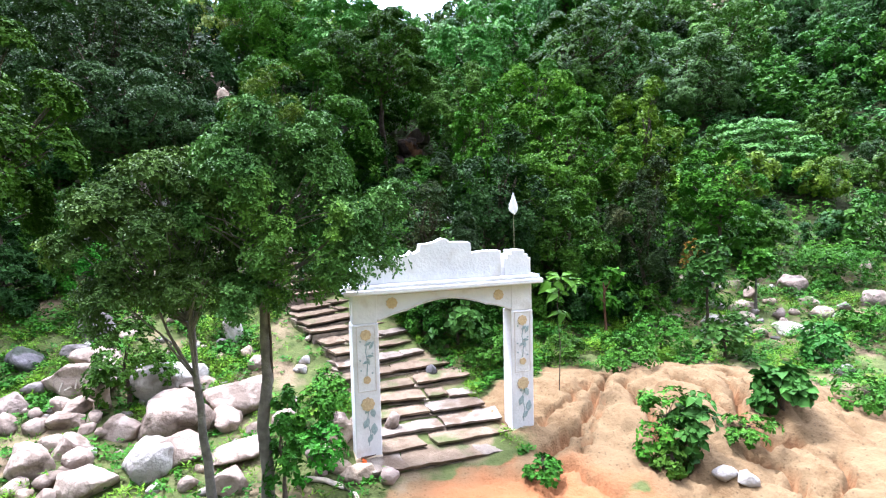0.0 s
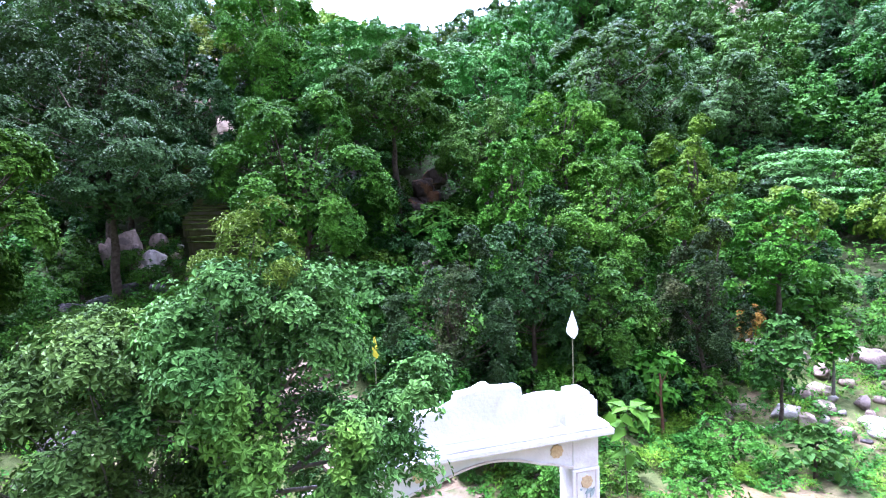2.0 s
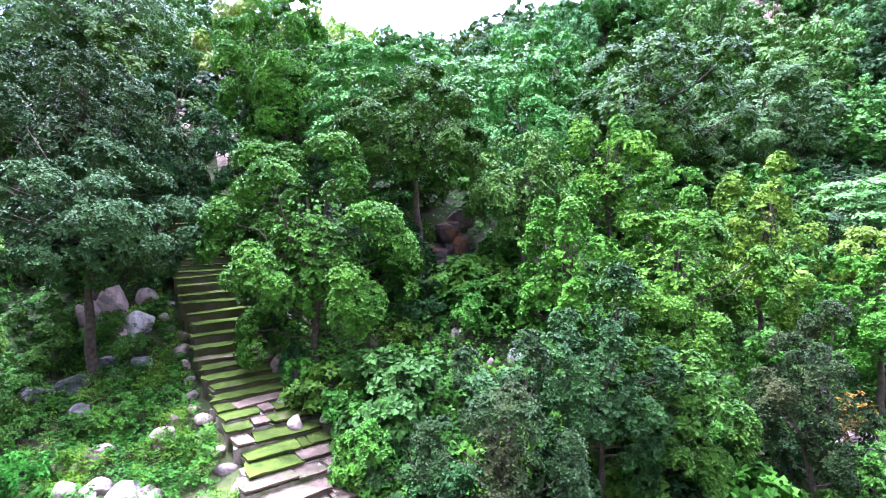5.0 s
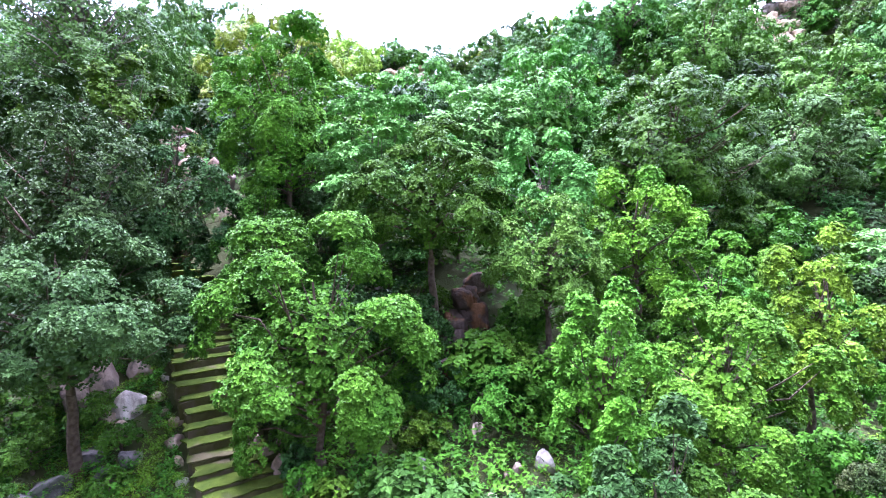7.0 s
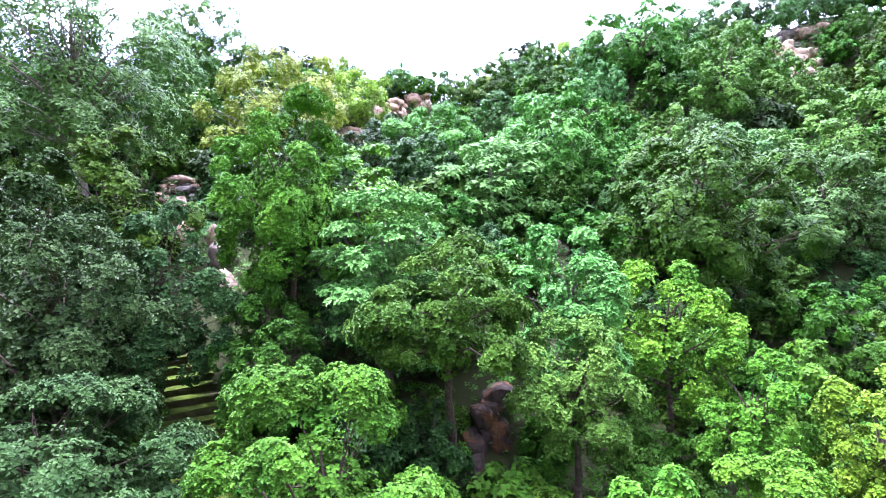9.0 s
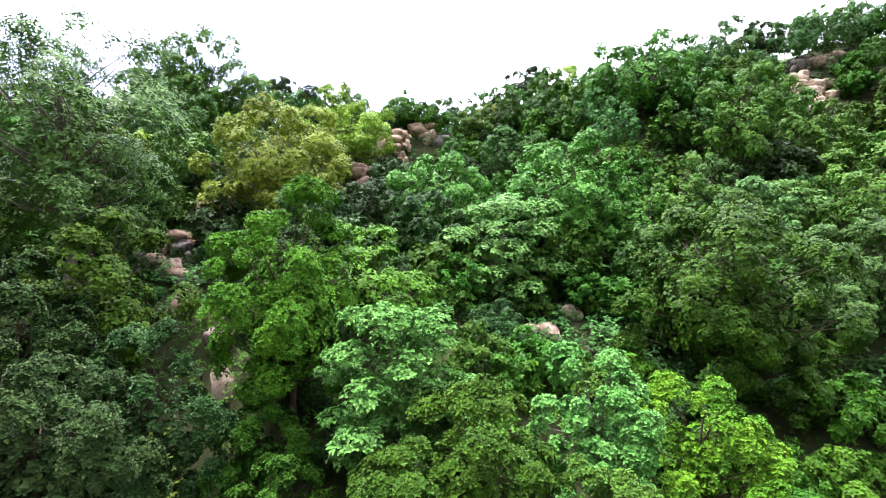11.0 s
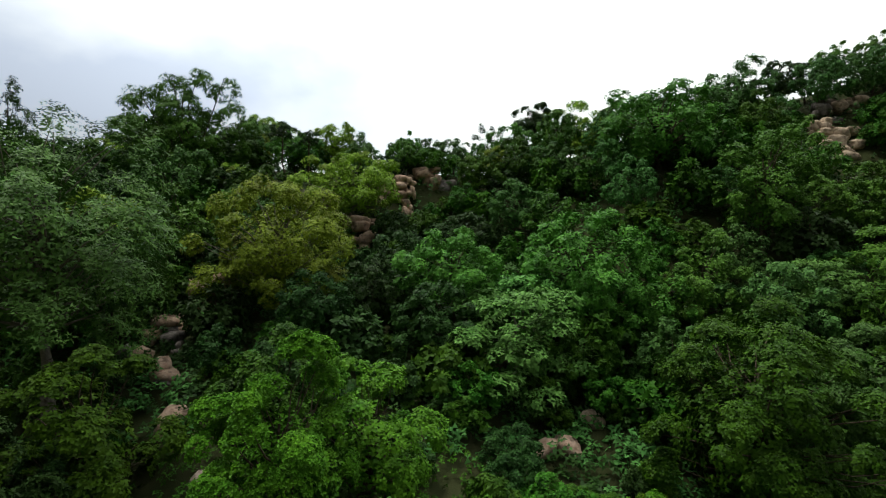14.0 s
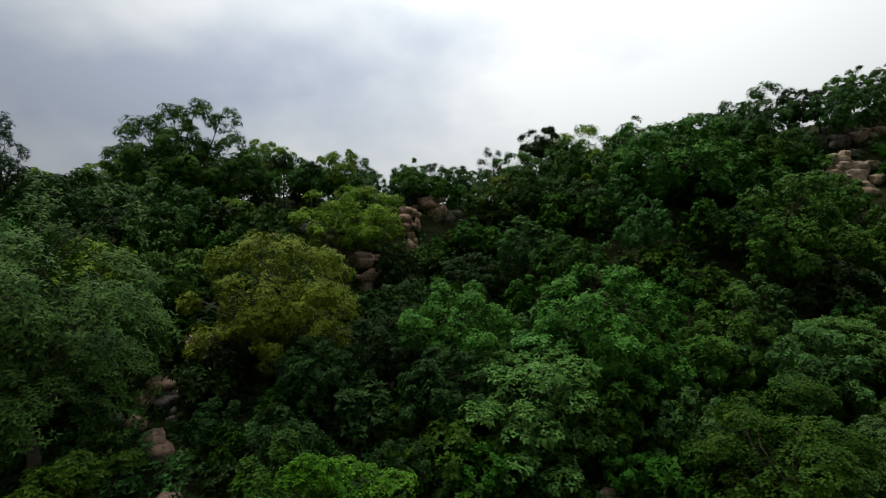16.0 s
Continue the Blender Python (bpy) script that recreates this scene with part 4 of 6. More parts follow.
rock(-7.03, 20.83, 3.95, 0.40, 0.54, "pale")
rock(-6.56, 20.42, 3.82, 0.42, 0.53, "pale")
rock(-5.92, 18.87, 3.27, 0.32, 0.35, "white")
rock(-5.26, 17.92, 3.04, 0.45, 0.54, "pale")
rock(-8.24, 17.41, 2.91, 0.70, 0.52, "pale")
rock(-8.34, 18.11, 3.08, 0.28, 0.49, "pale")
rock(-4.41, 16.74, 2.54, 0.47, 0.25, "white")
rock(9.36, 19.09, 1.39, 0.85, 0.7, "mauve")
rock(9.08, 17.71, 0.95, 0.58, 0.29, "white")
rock(6.74, 16.56, 0.66, 0.56, 0.38, "pale")
rock(7.30, 16.81, 0.74, 0.49, 0.33, "pale")
rock(6.50, 17.02, 0.84, 0.39, 0.31, "pale")
rock(6.22, 16.69, 0.70, 0.41, 0.30, "pale")
rock(7.97, 18.23, 1.14, 0.42, 0.33, "mauve")
rock(8.40, 16.50, 0.63, 0.74, 0.59, "white")
rock(4.71, 17.24, 1.06, 1.08, 0.62, "dark")
rock(4.83, 16.44, 0.71, 0.67, 0.32, "mauve")
rock(-10.38, 18.35, 3.13, 0.41, 0.31, "mauve")
rock(-12.79, 19.34, 3.37, 1.00, 0.57, "dark")
rock(-12.35, 20.05, 3.55, 1.05, 0.52, "dark")
rock(-11.88, 20.86, 3.88, 0.91, 0.55, "dark")
rock(-10.76, 20.84, 3.89, 0.55, 0.47, "dark")
rock(-10.10, 21.96, 4.51, 0.39, 0.27, "pale")
rock(-11.66, 21.94, 4.45, 0.39, 0.27, "pale")
rock(-11.26, 20.44, 3.68, 0.53, 0.36, "dark")
rock(-7.74, 20.64, 3.82, 0.18, 0.14, "pale")
# stones under the trees
rock(0.36, 20.40, 4.71, 0.49, 0.40, "white")
rock(-1.15, 19.00, 3.96, 0.52, 0.44, "pale")
rock(-0.37, 20.20, 4.97, 0.31, 0.25, "pale")
rock(-0.60, 20.00, 4.58, 0.28, 0.20, "pale")
rock(-1.33, 21.00, 5.11, 0.36, 0.45, "pink")
rock(-2.76, 19.60, 3.95, 0.82, 0.82, "dark")
rock(-5.66, 19.80, 3.79, 0.70, 0.70, "dark")
rock(-13.49, 22.44, 4.77, 0.68, 1.03, "pink")
rock(-12.23, 22.23, 4.53, 0.67, 0.40, "pale")
rock(-4.66, 19.20, 4.12, 0.53, 0.59, "dark")
# rock face under the trees, the shade of the overhang put into its colour
crop = outcrop("dark reddish rock face under overhanging trees", -2.20, 22.80, 5.87)
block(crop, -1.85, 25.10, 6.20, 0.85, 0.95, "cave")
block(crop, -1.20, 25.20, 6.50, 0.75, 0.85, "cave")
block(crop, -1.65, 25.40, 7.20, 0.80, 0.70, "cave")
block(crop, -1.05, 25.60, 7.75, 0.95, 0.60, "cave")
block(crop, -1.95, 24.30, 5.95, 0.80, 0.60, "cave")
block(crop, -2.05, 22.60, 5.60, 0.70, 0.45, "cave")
# rock gully on the slope
crop = outcrop("pile of reddish blocks at the head of a rocky gully", -19.89, 42.50, 15.26)
block(crop, -20.20, 46.00, 17.59, 1.60, 2.20, "red")
block(crop, -18.94, 46.50, 18.65, 1.51, 1.13, "red")
block(crop, -21.29, 44.00, 16.63, 2.12, 0.85, "red")
block(crop, -21.57, 43.50, 16.14, 1.39, 0.91, "red")
block(crop, -20.49, 43.00, 15.74, 1.03, 0.89, "mauve")
block(crop, -19.89, 42.50, 15.26, 0.54, 0.40, "mauve")
block(crop, -21.65, 43.00, 15.72, 0.89, 0.82, "red")
# loose blocks down the gully
rock(-19.13, 40.00, 14.24, 1.49, 1.12, "red")
rock(-18.87, 39.50, 13.72, 0.92, 0.55, "mauve")
rock(-16.86, 36.50, 12.70, 1.42, 1.09, "red")
rock(-14.68, 35.00, 13.20, 0.72, 0.87, "red")
rock(-16.94, 36.00, 12.18, 0.81, 1.07, "red")
rock(-13.24, 32.70, 13.01, 1.20, 0.88, "pink")
rock(-12.46, 31.00, 12.02, 0.98, 1.07, "tan")
rock(1.77, 39.20, 10.72, 1.76, 0.88, "red")
rock(0.58, 39.00, 10.56, 1.46, 0.76, "red")
rock(10.37, 51.80, 15.87, 1.68, 1.01, "tan")
rock(-1.27, 44.50, 14.68, 2.10, 1.40, "red")
rock(3.48, 41.00, 12.13, 1.24, 0.62, "tan")
# weathered outcrops near the ridge
crop = outcrop("stack of reddish weathered granite blocks on the ridge", -9.22, 67.50, 22.81)
block(crop, -9.73, 68.80, 26.71, 1.73, 0.92, "red")
block(crop, -9.88, 68.50, 26.07, 1.60, 0.80, "red")
block(crop, -9.71, 68.30, 24.91, 1.83, 1.26, "red")
block(crop, -8.96, 68.60, 26.67, 0.80, 0.69, "red")
block(crop, -8.68, 68.40, 25.44, 0.69, 1.14, "red")
block(crop, -9.29, 68.00, 24.30, 1.25, 0.80, "red")
block(crop, -9.22, 67.50, 22.81, 1.35, 1.69, "red")
block(crop, -7.80, 71.60, 27.39, 2.78, 1.33, "red")
block(crop, -6.66, 71.00, 25.56, 1.55, 2.03, "red")
block(crop, -5.42, 71.40, 25.57, 2.05, 1.80, "mauve")
block(crop, -11.59, 68.60, 25.34, 1.73, 1.27, "red")
block(crop, -11.98, 68.00, 24.17, 1.48, 1.37, "red")
block(crop, -11.05, 69.00, 25.92, 0.93, 0.81, "mauve")
block(crop, -5.83, 70.50, 24.03, 1.42, 1.54, "red")
block(crop, -4.94, 71.00, 24.92, 1.55, 1.19, "red")
crop = outcrop("reddish weathered granite ledge among trees", -12.35, 57.50, 16.85)
block(crop, -16.57, 63.60, 23.85, 1.79, 1.37, "pink")
block(crop, -15.53, 63.20, 23.45, 1.36, 1.67, "pink")
block(crop, -15.88, 62.80, 22.32, 1.86, 1.35, "pink")
block(crop, -14.59, 63.40, 22.77, 1.05, 0.73, "pale")
block(crop, -13.22, 62.60, 22.66, 2.26, 0.82, "red")
block(crop, -13.16, 62.20, 21.95, 2.45, 1.12, "red")
block(crop, -13.62, 62.50, 22.56, 1.85, 0.72, "red")
block(crop, -12.35, 61.80, 20.76, 2.02, 1.21, "red")
block(crop, -17.77, 64.20, 25.13, 1.38, 0.85, "pink")
block(crop, -18.94, 64.50, 25.06, 1.18, 1.07, "mauve")
block(crop, -12.57, 61.50, 19.93, 1.21, 1.71, "red")
block(crop, -12.19, 58.00, 17.76, 0.93, 1.12, "red")
block(crop, -12.35, 57.50, 16.85, 0.83, 0.74, "red")
crop = outcrop("pale tan cliff of piled granite blocks", 31.43, 65.80, 26.92)
block(crop, 32.20, 68.40, 30.51, 1.75, 1.42, "tan")
block(crop, 32.37, 68.00, 29.49, 1.63, 1.41, "tan")
block(crop, 33.12, 68.20, 30.12, 1.85, 1.20, "tan")
block(crop, 31.32, 67.60, 29.24, 1.29, 0.97, "tan")
block(crop, 33.68, 67.80, 29.70, 2.27, 1.30, "tan")
block(crop, 34.96, 68.00, 29.89, 2.16, 1.08, "tan")
block(crop, 33.18, 67.20, 28.68, 2.46, 1.60, "tan")
block(crop, 31.96, 67.00, 28.60, 1.60, 1.07, "tan")
block(crop, 31.07, 66.80, 28.20, 1.59, 1.17, "tan")
block(crop, 32.22, 66.60, 27.63, 1.80, 1.16, "tan")
block(crop, 33.62, 66.80, 28.02, 2.12, 1.06, "tan")
block(crop, 33.47, 66.00, 27.16, 2.09, 1.25, "tan")
block(crop, 34.78, 67.00, 28.53, 1.91, 1.06, "tan")
block(crop, 32.32, 66.00, 27.16, 1.25, 0.94, "tan")
block(crop, 31.43, 65.80, 26.92, 1.15, 0.94, "tan")
crop = outcrop("tan and grey granite blocks along a ledge", 35.03, 70.00, 31.55)
block(crop, 34.71, 72.00, 33.38, 1.40, 1.16, "mauve")
block(crop, 35.93, 72.40, 33.74, 1.29, 0.94, "pink")
block(crop, 36.39, 71.60, 33.01, 2.08, 1.38, "tan")
block(crop, 37.80, 71.80, 33.47, 1.16, 0.92, "tan")
block(crop, 38.56, 71.40, 33.48, 2.29, 1.26, "tan")
block(crop, 35.03, 70.00, 31.55, 1.35, 0.79, "mauve")
block(crop, 34.44, 71.00, 32.53, 1.71, 1.49, "mauve")
# stones between the trees
rock(27.24, 63.88, 25.57, 2.02, 1.21, "tan")
rock(27.81, 63.64, 25.39, 1.50, 1.00, "tan")
rock(25.98, 63.41, 25.26, 1.20, 0.80, "mauve")
rock(24.64, 63.18, 25.08, 1.49, 0.70, "pink")
rock(29.77, 63.33, 25.30, 0.79, 0.50, "white")
rock(29.93, 62.72, 25.01, 0.88, 0.59, "white")
rock(32.54, 63.51, 25.08, 1.19, 0.90, "mauve")
rock(15.03, 55.28, 19.56, 1.01, 1.27, "tan")
rock(12.05, 53.00, 16.78, 0.64, 0.56, "tan")
rock(10.06, 51.83, 16.22, 1.17, 0.70, "tan")
rock(-20.62, 43.81, 15.94, 0.97, 0.97, "mauve")
rock(-21.16, 41.51, 15.17, 1.19, 1.02, "red")
rock(-19.66, 40.54, 14.76, 1.73, 1.15, "red")
rock(-20.51, 43.34, 15.74, 0.63, 0.44, "mauve")
rock(-22.16, 41.41, 15.42, 0.89, 0.89, "mauve")

# ---- stairs ----
STEP_STONE = material("step_stone", (0.09, 0.064, 0.042), (0.165, 0.123, 0.086), rough=0.9, scale=4, bump=0.6, bump_scale=16, third=(0.07, 0.075, 0.032), third_scale=1.6, third_at=(0.56, 0.68), object_spread=0.22)
STEP_PALE = material("step_pale_stone", (0.122, 0.097, 0.077), (0.218, 0.182, 0.15), rough=0.9, scale=4, bump=0.6, bump_scale=16, third=(0.10, 0.072, 0.05), third_scale=1.5, object_spread=0.18)
STEP_MOSS = material("step_mossy_stone", (0.03, 0.05, 0.008), (0.068, 0.094, 0.013), rough=0.95, scale=3, bump=0.6, bump_scale=20, third=(0.10, 0.085, 0.05), third_scale=1.1, third_at=(0.60, 0.72), object_spread=0.3)
STEP_DARK = material("step_weathered_riser", (0.12, 0.096, 0.072), (0.24, 0.192, 0.144), rough=0.95, scale=5, bump=0.6, third=(0.084, 0.096, 0.036), third_scale=1.6)
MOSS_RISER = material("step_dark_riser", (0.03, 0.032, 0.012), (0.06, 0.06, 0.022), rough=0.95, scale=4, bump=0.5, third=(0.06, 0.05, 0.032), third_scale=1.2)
STAIR_LINE = [(0.10, 9.25), (-0.75, 11.5), (-2.4, 13.7), (-4.7, 16.5), (-6.6, 19.0), (-8.2, 21.2), (-9.9, 23.6), (-11.4, 26.0), (-12.9, 28.4), (-14.9, 30.4)]


def along(s):
    """Point and heading at distance s up the stairs."""
    for (ax, ay), (bx, by) in zip(STAIR_LINE, STAIR_LINE[1:]):
        d = math.hypot(bx - ax, by - ay)
        if s <= d or (bx, by) == STAIR_LINE[-1]:
            return ax + (bx - ax) * s / d, ay + (by - ay) * s / d, math.degrees(math.atan2(by - ay, bx - ax)) - 90
        s -= d


def slab(length, depth, thick, rng, rough=0.03):
    """A flat stone with uneven edges; its top is at z = 0 and its front at y = 0."""
    bm = bmesh.new()
    nx, ny = 8, 3
    top, low = [], []
    for j in range(ny):
        for i in range(nx):
            x, y = (i / (nx - 1) - 0.5) * length, j / (ny - 1) * depth
            ex = rng.uniform(-rough, rough) * (2.5 if i in (0, nx - 1) else 0.6)
            ey = rng.uniform(-rough, rough) * (1.0 if j in (0, ny - 1) else 0.4)
            lip = -0.012 if j == 0 or i in (0, nx - 1) else 0
            top.append(bm.verts.new((x + ex, y + ey, rng.uniform(-0.012, 0.008) + lip)))
            low.append(bm.verts.new((x + ex, y + ey + (0.02 if j == 0 else 0), -thick)))
    for j in range(ny - 1):
        for i in range(nx - 1):
            a = j * nx + i
            bm.faces.new((top[a], top[a + 1], top[a + nx + 1], top[a + nx]))
    ring = [i for i in range(nx)] + [j * nx + nx - 1 for j in range(1, ny)] + [(ny - 1) * nx + i for i in range(nx - 2, -1, -1)] + [j * nx for j in range(ny - 2, 0, -1)]
    for a, b in zip(ring, ring[1:] + ring[:1]):
        bm.faces.new((top[b], top[a], low[a], low[b]))
    return bm


def build_stairs():
    rng = np.random.RandomState(77)
    root = thing("stairs", pose(0.1, 9.25, 0), "long flight of rough stone steps, mossy green higher up", "stairs")
    inv = root.matrix_world.inverted()
    total = sum(math.hypot(b[0] - a[0], b[1] - a[1]) for a, b in zip(STAIR_LINE, STAIR_LINE[1:]))
    s, last = 0.0, None
    while s < total - 0.6:
        tread = 0.5
        x, y, yaw = along(s)
        x2, y2, _ = along(s + tread * 0.6)
        if s < 4.5:
            yaw = 18.4 + (yaw - 18.4) * smooth(2, 4.5, s)
        ca, sa = math.cos(radians(float(yaw))), math.sin(radians(float(yaw)))
        z = ground_z(x2, y2) + 0.08 if s < 7 else max(ground_z(x2 + k * ca, y2 + k * sa) for k in (-0.9, 0.0, 0.9)) + 0.07
        if last is not None:
            z = max(z, last + 0.09)
            z = min(z, last + 0.27)
        last = z
        moss = s > 11.6
        width = rng.uniform(2.5, 3.0) if s < 3.5 else (rng.uniform(2.0, 2.5) if s < 9 else rng.uniform(1.95, 2.15))
        turn = float(yaw) + rng.uniform(-3, 3)
        cuts = [-0.5, 0.5] if moss else sorted([-0.5, 0.5] + list(rng.uniform(-0.3, 0.3, rng.randint(1, 3))))
        place = pose(x + rng.uniform(-0.12, 0.12) * (0 if moss else 1), y, z, rng.uniform(-1.2, 1.2), rng.uniform(-1.5, 1.5), turn)
        for c0, c1 in zip(cuts, cuts[1:]):
            length = (c1 - c0) * width - (0.0 if moss else 0.03)
            if length < 0.2:
                continue
            bm = slab(length, tread + 0.2, 0.065 if not moss else 0.05, rng, (0.05 if moss else 0.024) * min(1, length))
            tone = STEP_MOSS if moss or (s > 7.5 and rng.uniform() < 0.5) else (STEP_PALE if rng.uniform() < (0.5 if s < 5 else 0.05) else STEP_STONE)
            ob = part("step", bm, tone, root)
            ob.matrix_parent_inverse = Matrix.Identity(4)
            ob.matrix_basis = inv @ place @ pose((c0 + c1) / 2 * width, 0 if moss else rng.uniform(-0.05, 0.05), 0 if moss else rng.uniform(-0.025, 0.02), 0, 0, 0 if moss else rng.uniform(-2, 2))
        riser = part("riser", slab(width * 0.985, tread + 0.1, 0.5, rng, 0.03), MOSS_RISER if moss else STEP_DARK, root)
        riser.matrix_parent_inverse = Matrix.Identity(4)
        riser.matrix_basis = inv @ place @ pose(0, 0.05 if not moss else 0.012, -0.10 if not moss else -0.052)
        s += tread
    return root


build_stairs()
EDGE = np.random.RandomState(88)
for i in range(30):  # stones that edge the flight
    ex, ey, _ = along(8.5 + 0.36 * i)
    side = 1 if i % 2 else -1
    away = EDGE.uniform(1.2, 1.45)
    rock(ex + side * away * 0.8, ey + side * away * 0.58, 0, EDGE.uniform(0.22, 0.5), EDGE.uniform(0.2, 0.36), ("pale", "tan", "pink", "white")[EDGE.randint(4)])

# ---- gate ----
PLASTER = material("white_plaster", (0.56, 0.555, 0.565), (0.66, 0.655, 0.66), rough=0.75, scale=3, bump=0.25, bump_scale=18, third=(0.47, 0.43, 0.39), third_scale=2.4, third_at=(0.56, 0.76))
PLASTER_SOILED = material("soiled_plaster", (0.551, 0.42, 0.261), (0.725, 0.638, 0.522), rough=0.85, scale=5, bump=0.3, bump_scale=18)
TRIM_GREY = material("grey_trim_line", (0.442, 0.403, 0.377), (0.598, 0.559, 0.52), rough=0.8, scale=9, bump=0.2)
MOSAIC_TAN = material("tan_mosaic", (0.405, 0.3, 0.165), (0.57, 0.45, 0.27), rough=0.6, scale=30, bump=0.3)
MOSAIC_BLUE = material("blue_grey_mosaic", (0.20, 0.27, 0.28), (0.36, 0.43, 0.42), rough=0.5, scale=30, bump=0.3)
STONE_PATCH = material("exposed_stone", (0.33, 0.255, 0.165), (0.48, 0.39, 0.27), rough=0.9, scale=12, bump=0.5)


def box(bm, x0, x1, y0, y1, z0, z1, bevel=0.012):
    made = bmesh.ops.create_cube(bm, size=1, matrix=Matrix.LocRotScale(((x0 + x1) / 2, (y0 + y1) / 2, (z0 + z1) / 2), None, (x1 - x0, y1 - y0, z1 - z0)))
    if bevel:
        edges = list({e for v in made["verts"] for e in v.link_edges})
        bmesh.ops.bevel(bm, geom=edges, offset=bevel, segments=2, profile=0.5, affect="EDGES")


def extruded(outline, y0, y1, bevel=0.0):
    """A flat outline in x and z given thickness from y0 to y1."""
    bm = bmesh.new()
    front = [bm.verts.new((x, y0, z)) for x, z in outline]
    face = bm.faces.new(front)
    out = bmesh.ops.extrude_face_region(bm, geom=[face])
    bmesh.ops.translate(bm, vec=(0, y1 - y0, 0), verts=[v for v in out["geom"] if isinstance(v, bmesh.types.BMVert)])
    bmesh.ops.recalc_face_normals(bm, faces=bm.faces)
    if bevel:
        bmesh.ops.bevel(bm, geom=[e for e in bm.edges if len(e.link_faces) == 2 and e.calc_face_angle(0) > 0.5], offset=bevel, segments=2, profile=0.5, affect="EDGES")
    return bm


def arch_z(x):
    """Underside of the scalloped arch."""
    a = abs(x) / 1.27
    if a < 0.58:
        return 2.86 - 0.15 * (a / 0.58) ** 1.8
    return 2.71 - 0.015 + 0.03 * math.sin((a - 0.58) / 0.42 * math.pi * 0.6) - 0.17 * ((a - 0.58) / 0.42) ** 1.25


def rosette(radius, petals, depth=0.02):
    n = petals * 6
    return extruded([(radius * (0.86 + 0.14 * abs(math.cos(petals * k * math.pi / n))) * math.cos(2 * math.pi * k / n),
                      radius * (0.86 + 0.14 * abs(math.cos(petals * k * math.pi / n))) * math.sin(2 * math.pi * k / n)) for k in range(n)], -depth, 0.0)


def leaf_tile(length, width, depth=0.014):
    pts = [(0, 0), (width * 0.42, length * 0.3), (width * 0.5, length * 0.52), (width * 0.28, length * 0.82), (0, length), (-width * 0.28, length * 0.82), (-width * 0.5, length * 0.52), (-width * 0.42, length * 0.3)]
    return extruded(pts, -depth, 0.0)


def build_gate():
    root = thing("gateway", pose(0.025, 9.785, 0, 0, 0, 18.43), "white plastered gateway arch with mosaic flowers over stone steps", "gate")
    front, back = -0.03, 0.36
    rng = np.random.RandomState(5)
    for side in (-1, 1):
        bm = bmesh.new()
        box(bm, -0.235, 0.235, front, back, -0.35, 2.50, 0.02)
        box(bm, -0.215, 0.225, front + 0.02, back - 0.02, 2.502, 3.04, 0.012)
        pil = part("pillar", bm, PLASTER, root, "white square pillar with inlaid mosaic vine")
        pil.matrix_basis = pose(1.535 * side, 0, 0)
        base = bmesh.new()
        box(base, -0.243, 0.243, front - 0.012, back + 0.012, -0.35, 0.16 if side > 0 else 0.10, 0.015)
        part("plinth", base, PLASTER_SOILED, pil)
        # sunk frame lines of the upper panel
        for x0, x1, z0, z1 in ((-0.17, -0.155, 1.30, 2.46), (0.155, 0.17, 1.30, 2.46), (-0.17, 0.17, 1.285, 1.30), (-0.17, 0.17, 2.46, 2.475)):
            bm = bmesh.new()
            box(bm, x0, x1, front - 0.008, front + 0.01, z0, z1, 0)
            part("panel_line", bm, TRIM_GREY, pil)
        for z, r in ((2.31, 0.10), (1.06, 0.125), (1.50, 0.07)):
            f = part("flower_mosaic", rosette(r, 8 if r > 0.08 else 5), MOSAIC_TAN, pil, "tan mosaic flower")
            f.matrix_basis = pose(0.0, front, z)
        for z, dx, tilt, size in ((2.12, -0.03, 70, 0.15), (2.05, 0.06, 20, 0.17), (1.93, 0.0, 100, 0.14), (1.80, -0.07, 60, 0.13), (1.76, 0.05, -10, 0.15), (0.90, -0.06, 50, 0.14), (0.80, 0.10, -15, 0.20), (0.62, -0.08, 25, 0.22), (0.48, 0.10, 5, 0.24), (0.36, -0.02, 40, 0.18)):
            f = part("leaf_mosaic", leaf_tile(size * 0.95, size * (0.5 if z < 1 else 0.36)), MOSAIC_BLUE, pil, "blue grey mosaic leaf")
            f.matrix_basis = pose(dx, front, z, 0, tilt + rng.uniform(-12, 12), 0)
        for pieces in (((0.30, 0.55, 0.0, 0.03), (0.55, 0.75, 0.03, -0.02), (0.75, 0.95, -0.02, 0.01)), ((1.58, 1.80, 0.0, 0.02), (1.80, 2.0, 0.02, -0.01), (2.0, 2.2, -0.01, 0.02))):
            zs = [pieces[0][0]] + [p[1] for p in pieces]
            xs = [pieces[0][2]] + [p[3] for p in pieces]
            outline = [(x - 0.008, z) for x, z in zip(xs, zs)] + [(x + 0.008, z) for x, z in reversed(list(zip(xs, zs)))]
            part("vine_stem", extruded(outline[::-1], front - 0.006, front + 0.004), MOSAIC_BLUE, pil)
        for z, dx in ((2.2, -0.1), (1.97, 0.11), (1.86, -0.11), (1.68, -0.1), (1.62, 0.1)):
            f = part("dot_tile", rosette(0.018, 4, 0.012), MOSAIC_BLUE, pil)
            f.matrix_basis = pose(dx, front, z)
        if side > 0:
            f = part("stone_patch", extruded([(-0.17, 0.0), (0.19, 0.0), (0.2, 0.1), (0.12, 0.2), (0.0, 0.22), (-0.1, 0.17)], -0.012, 0.0), STONE_PATCH, pil, "bare stone where the plaster is gone")
            f.matrix_basis = pose(0.0, front - 0.012, -0.02)
    # beam with the scalloped arch below
    xs = [-1.318 + 2.636 * i / 48 for i in range(49)]
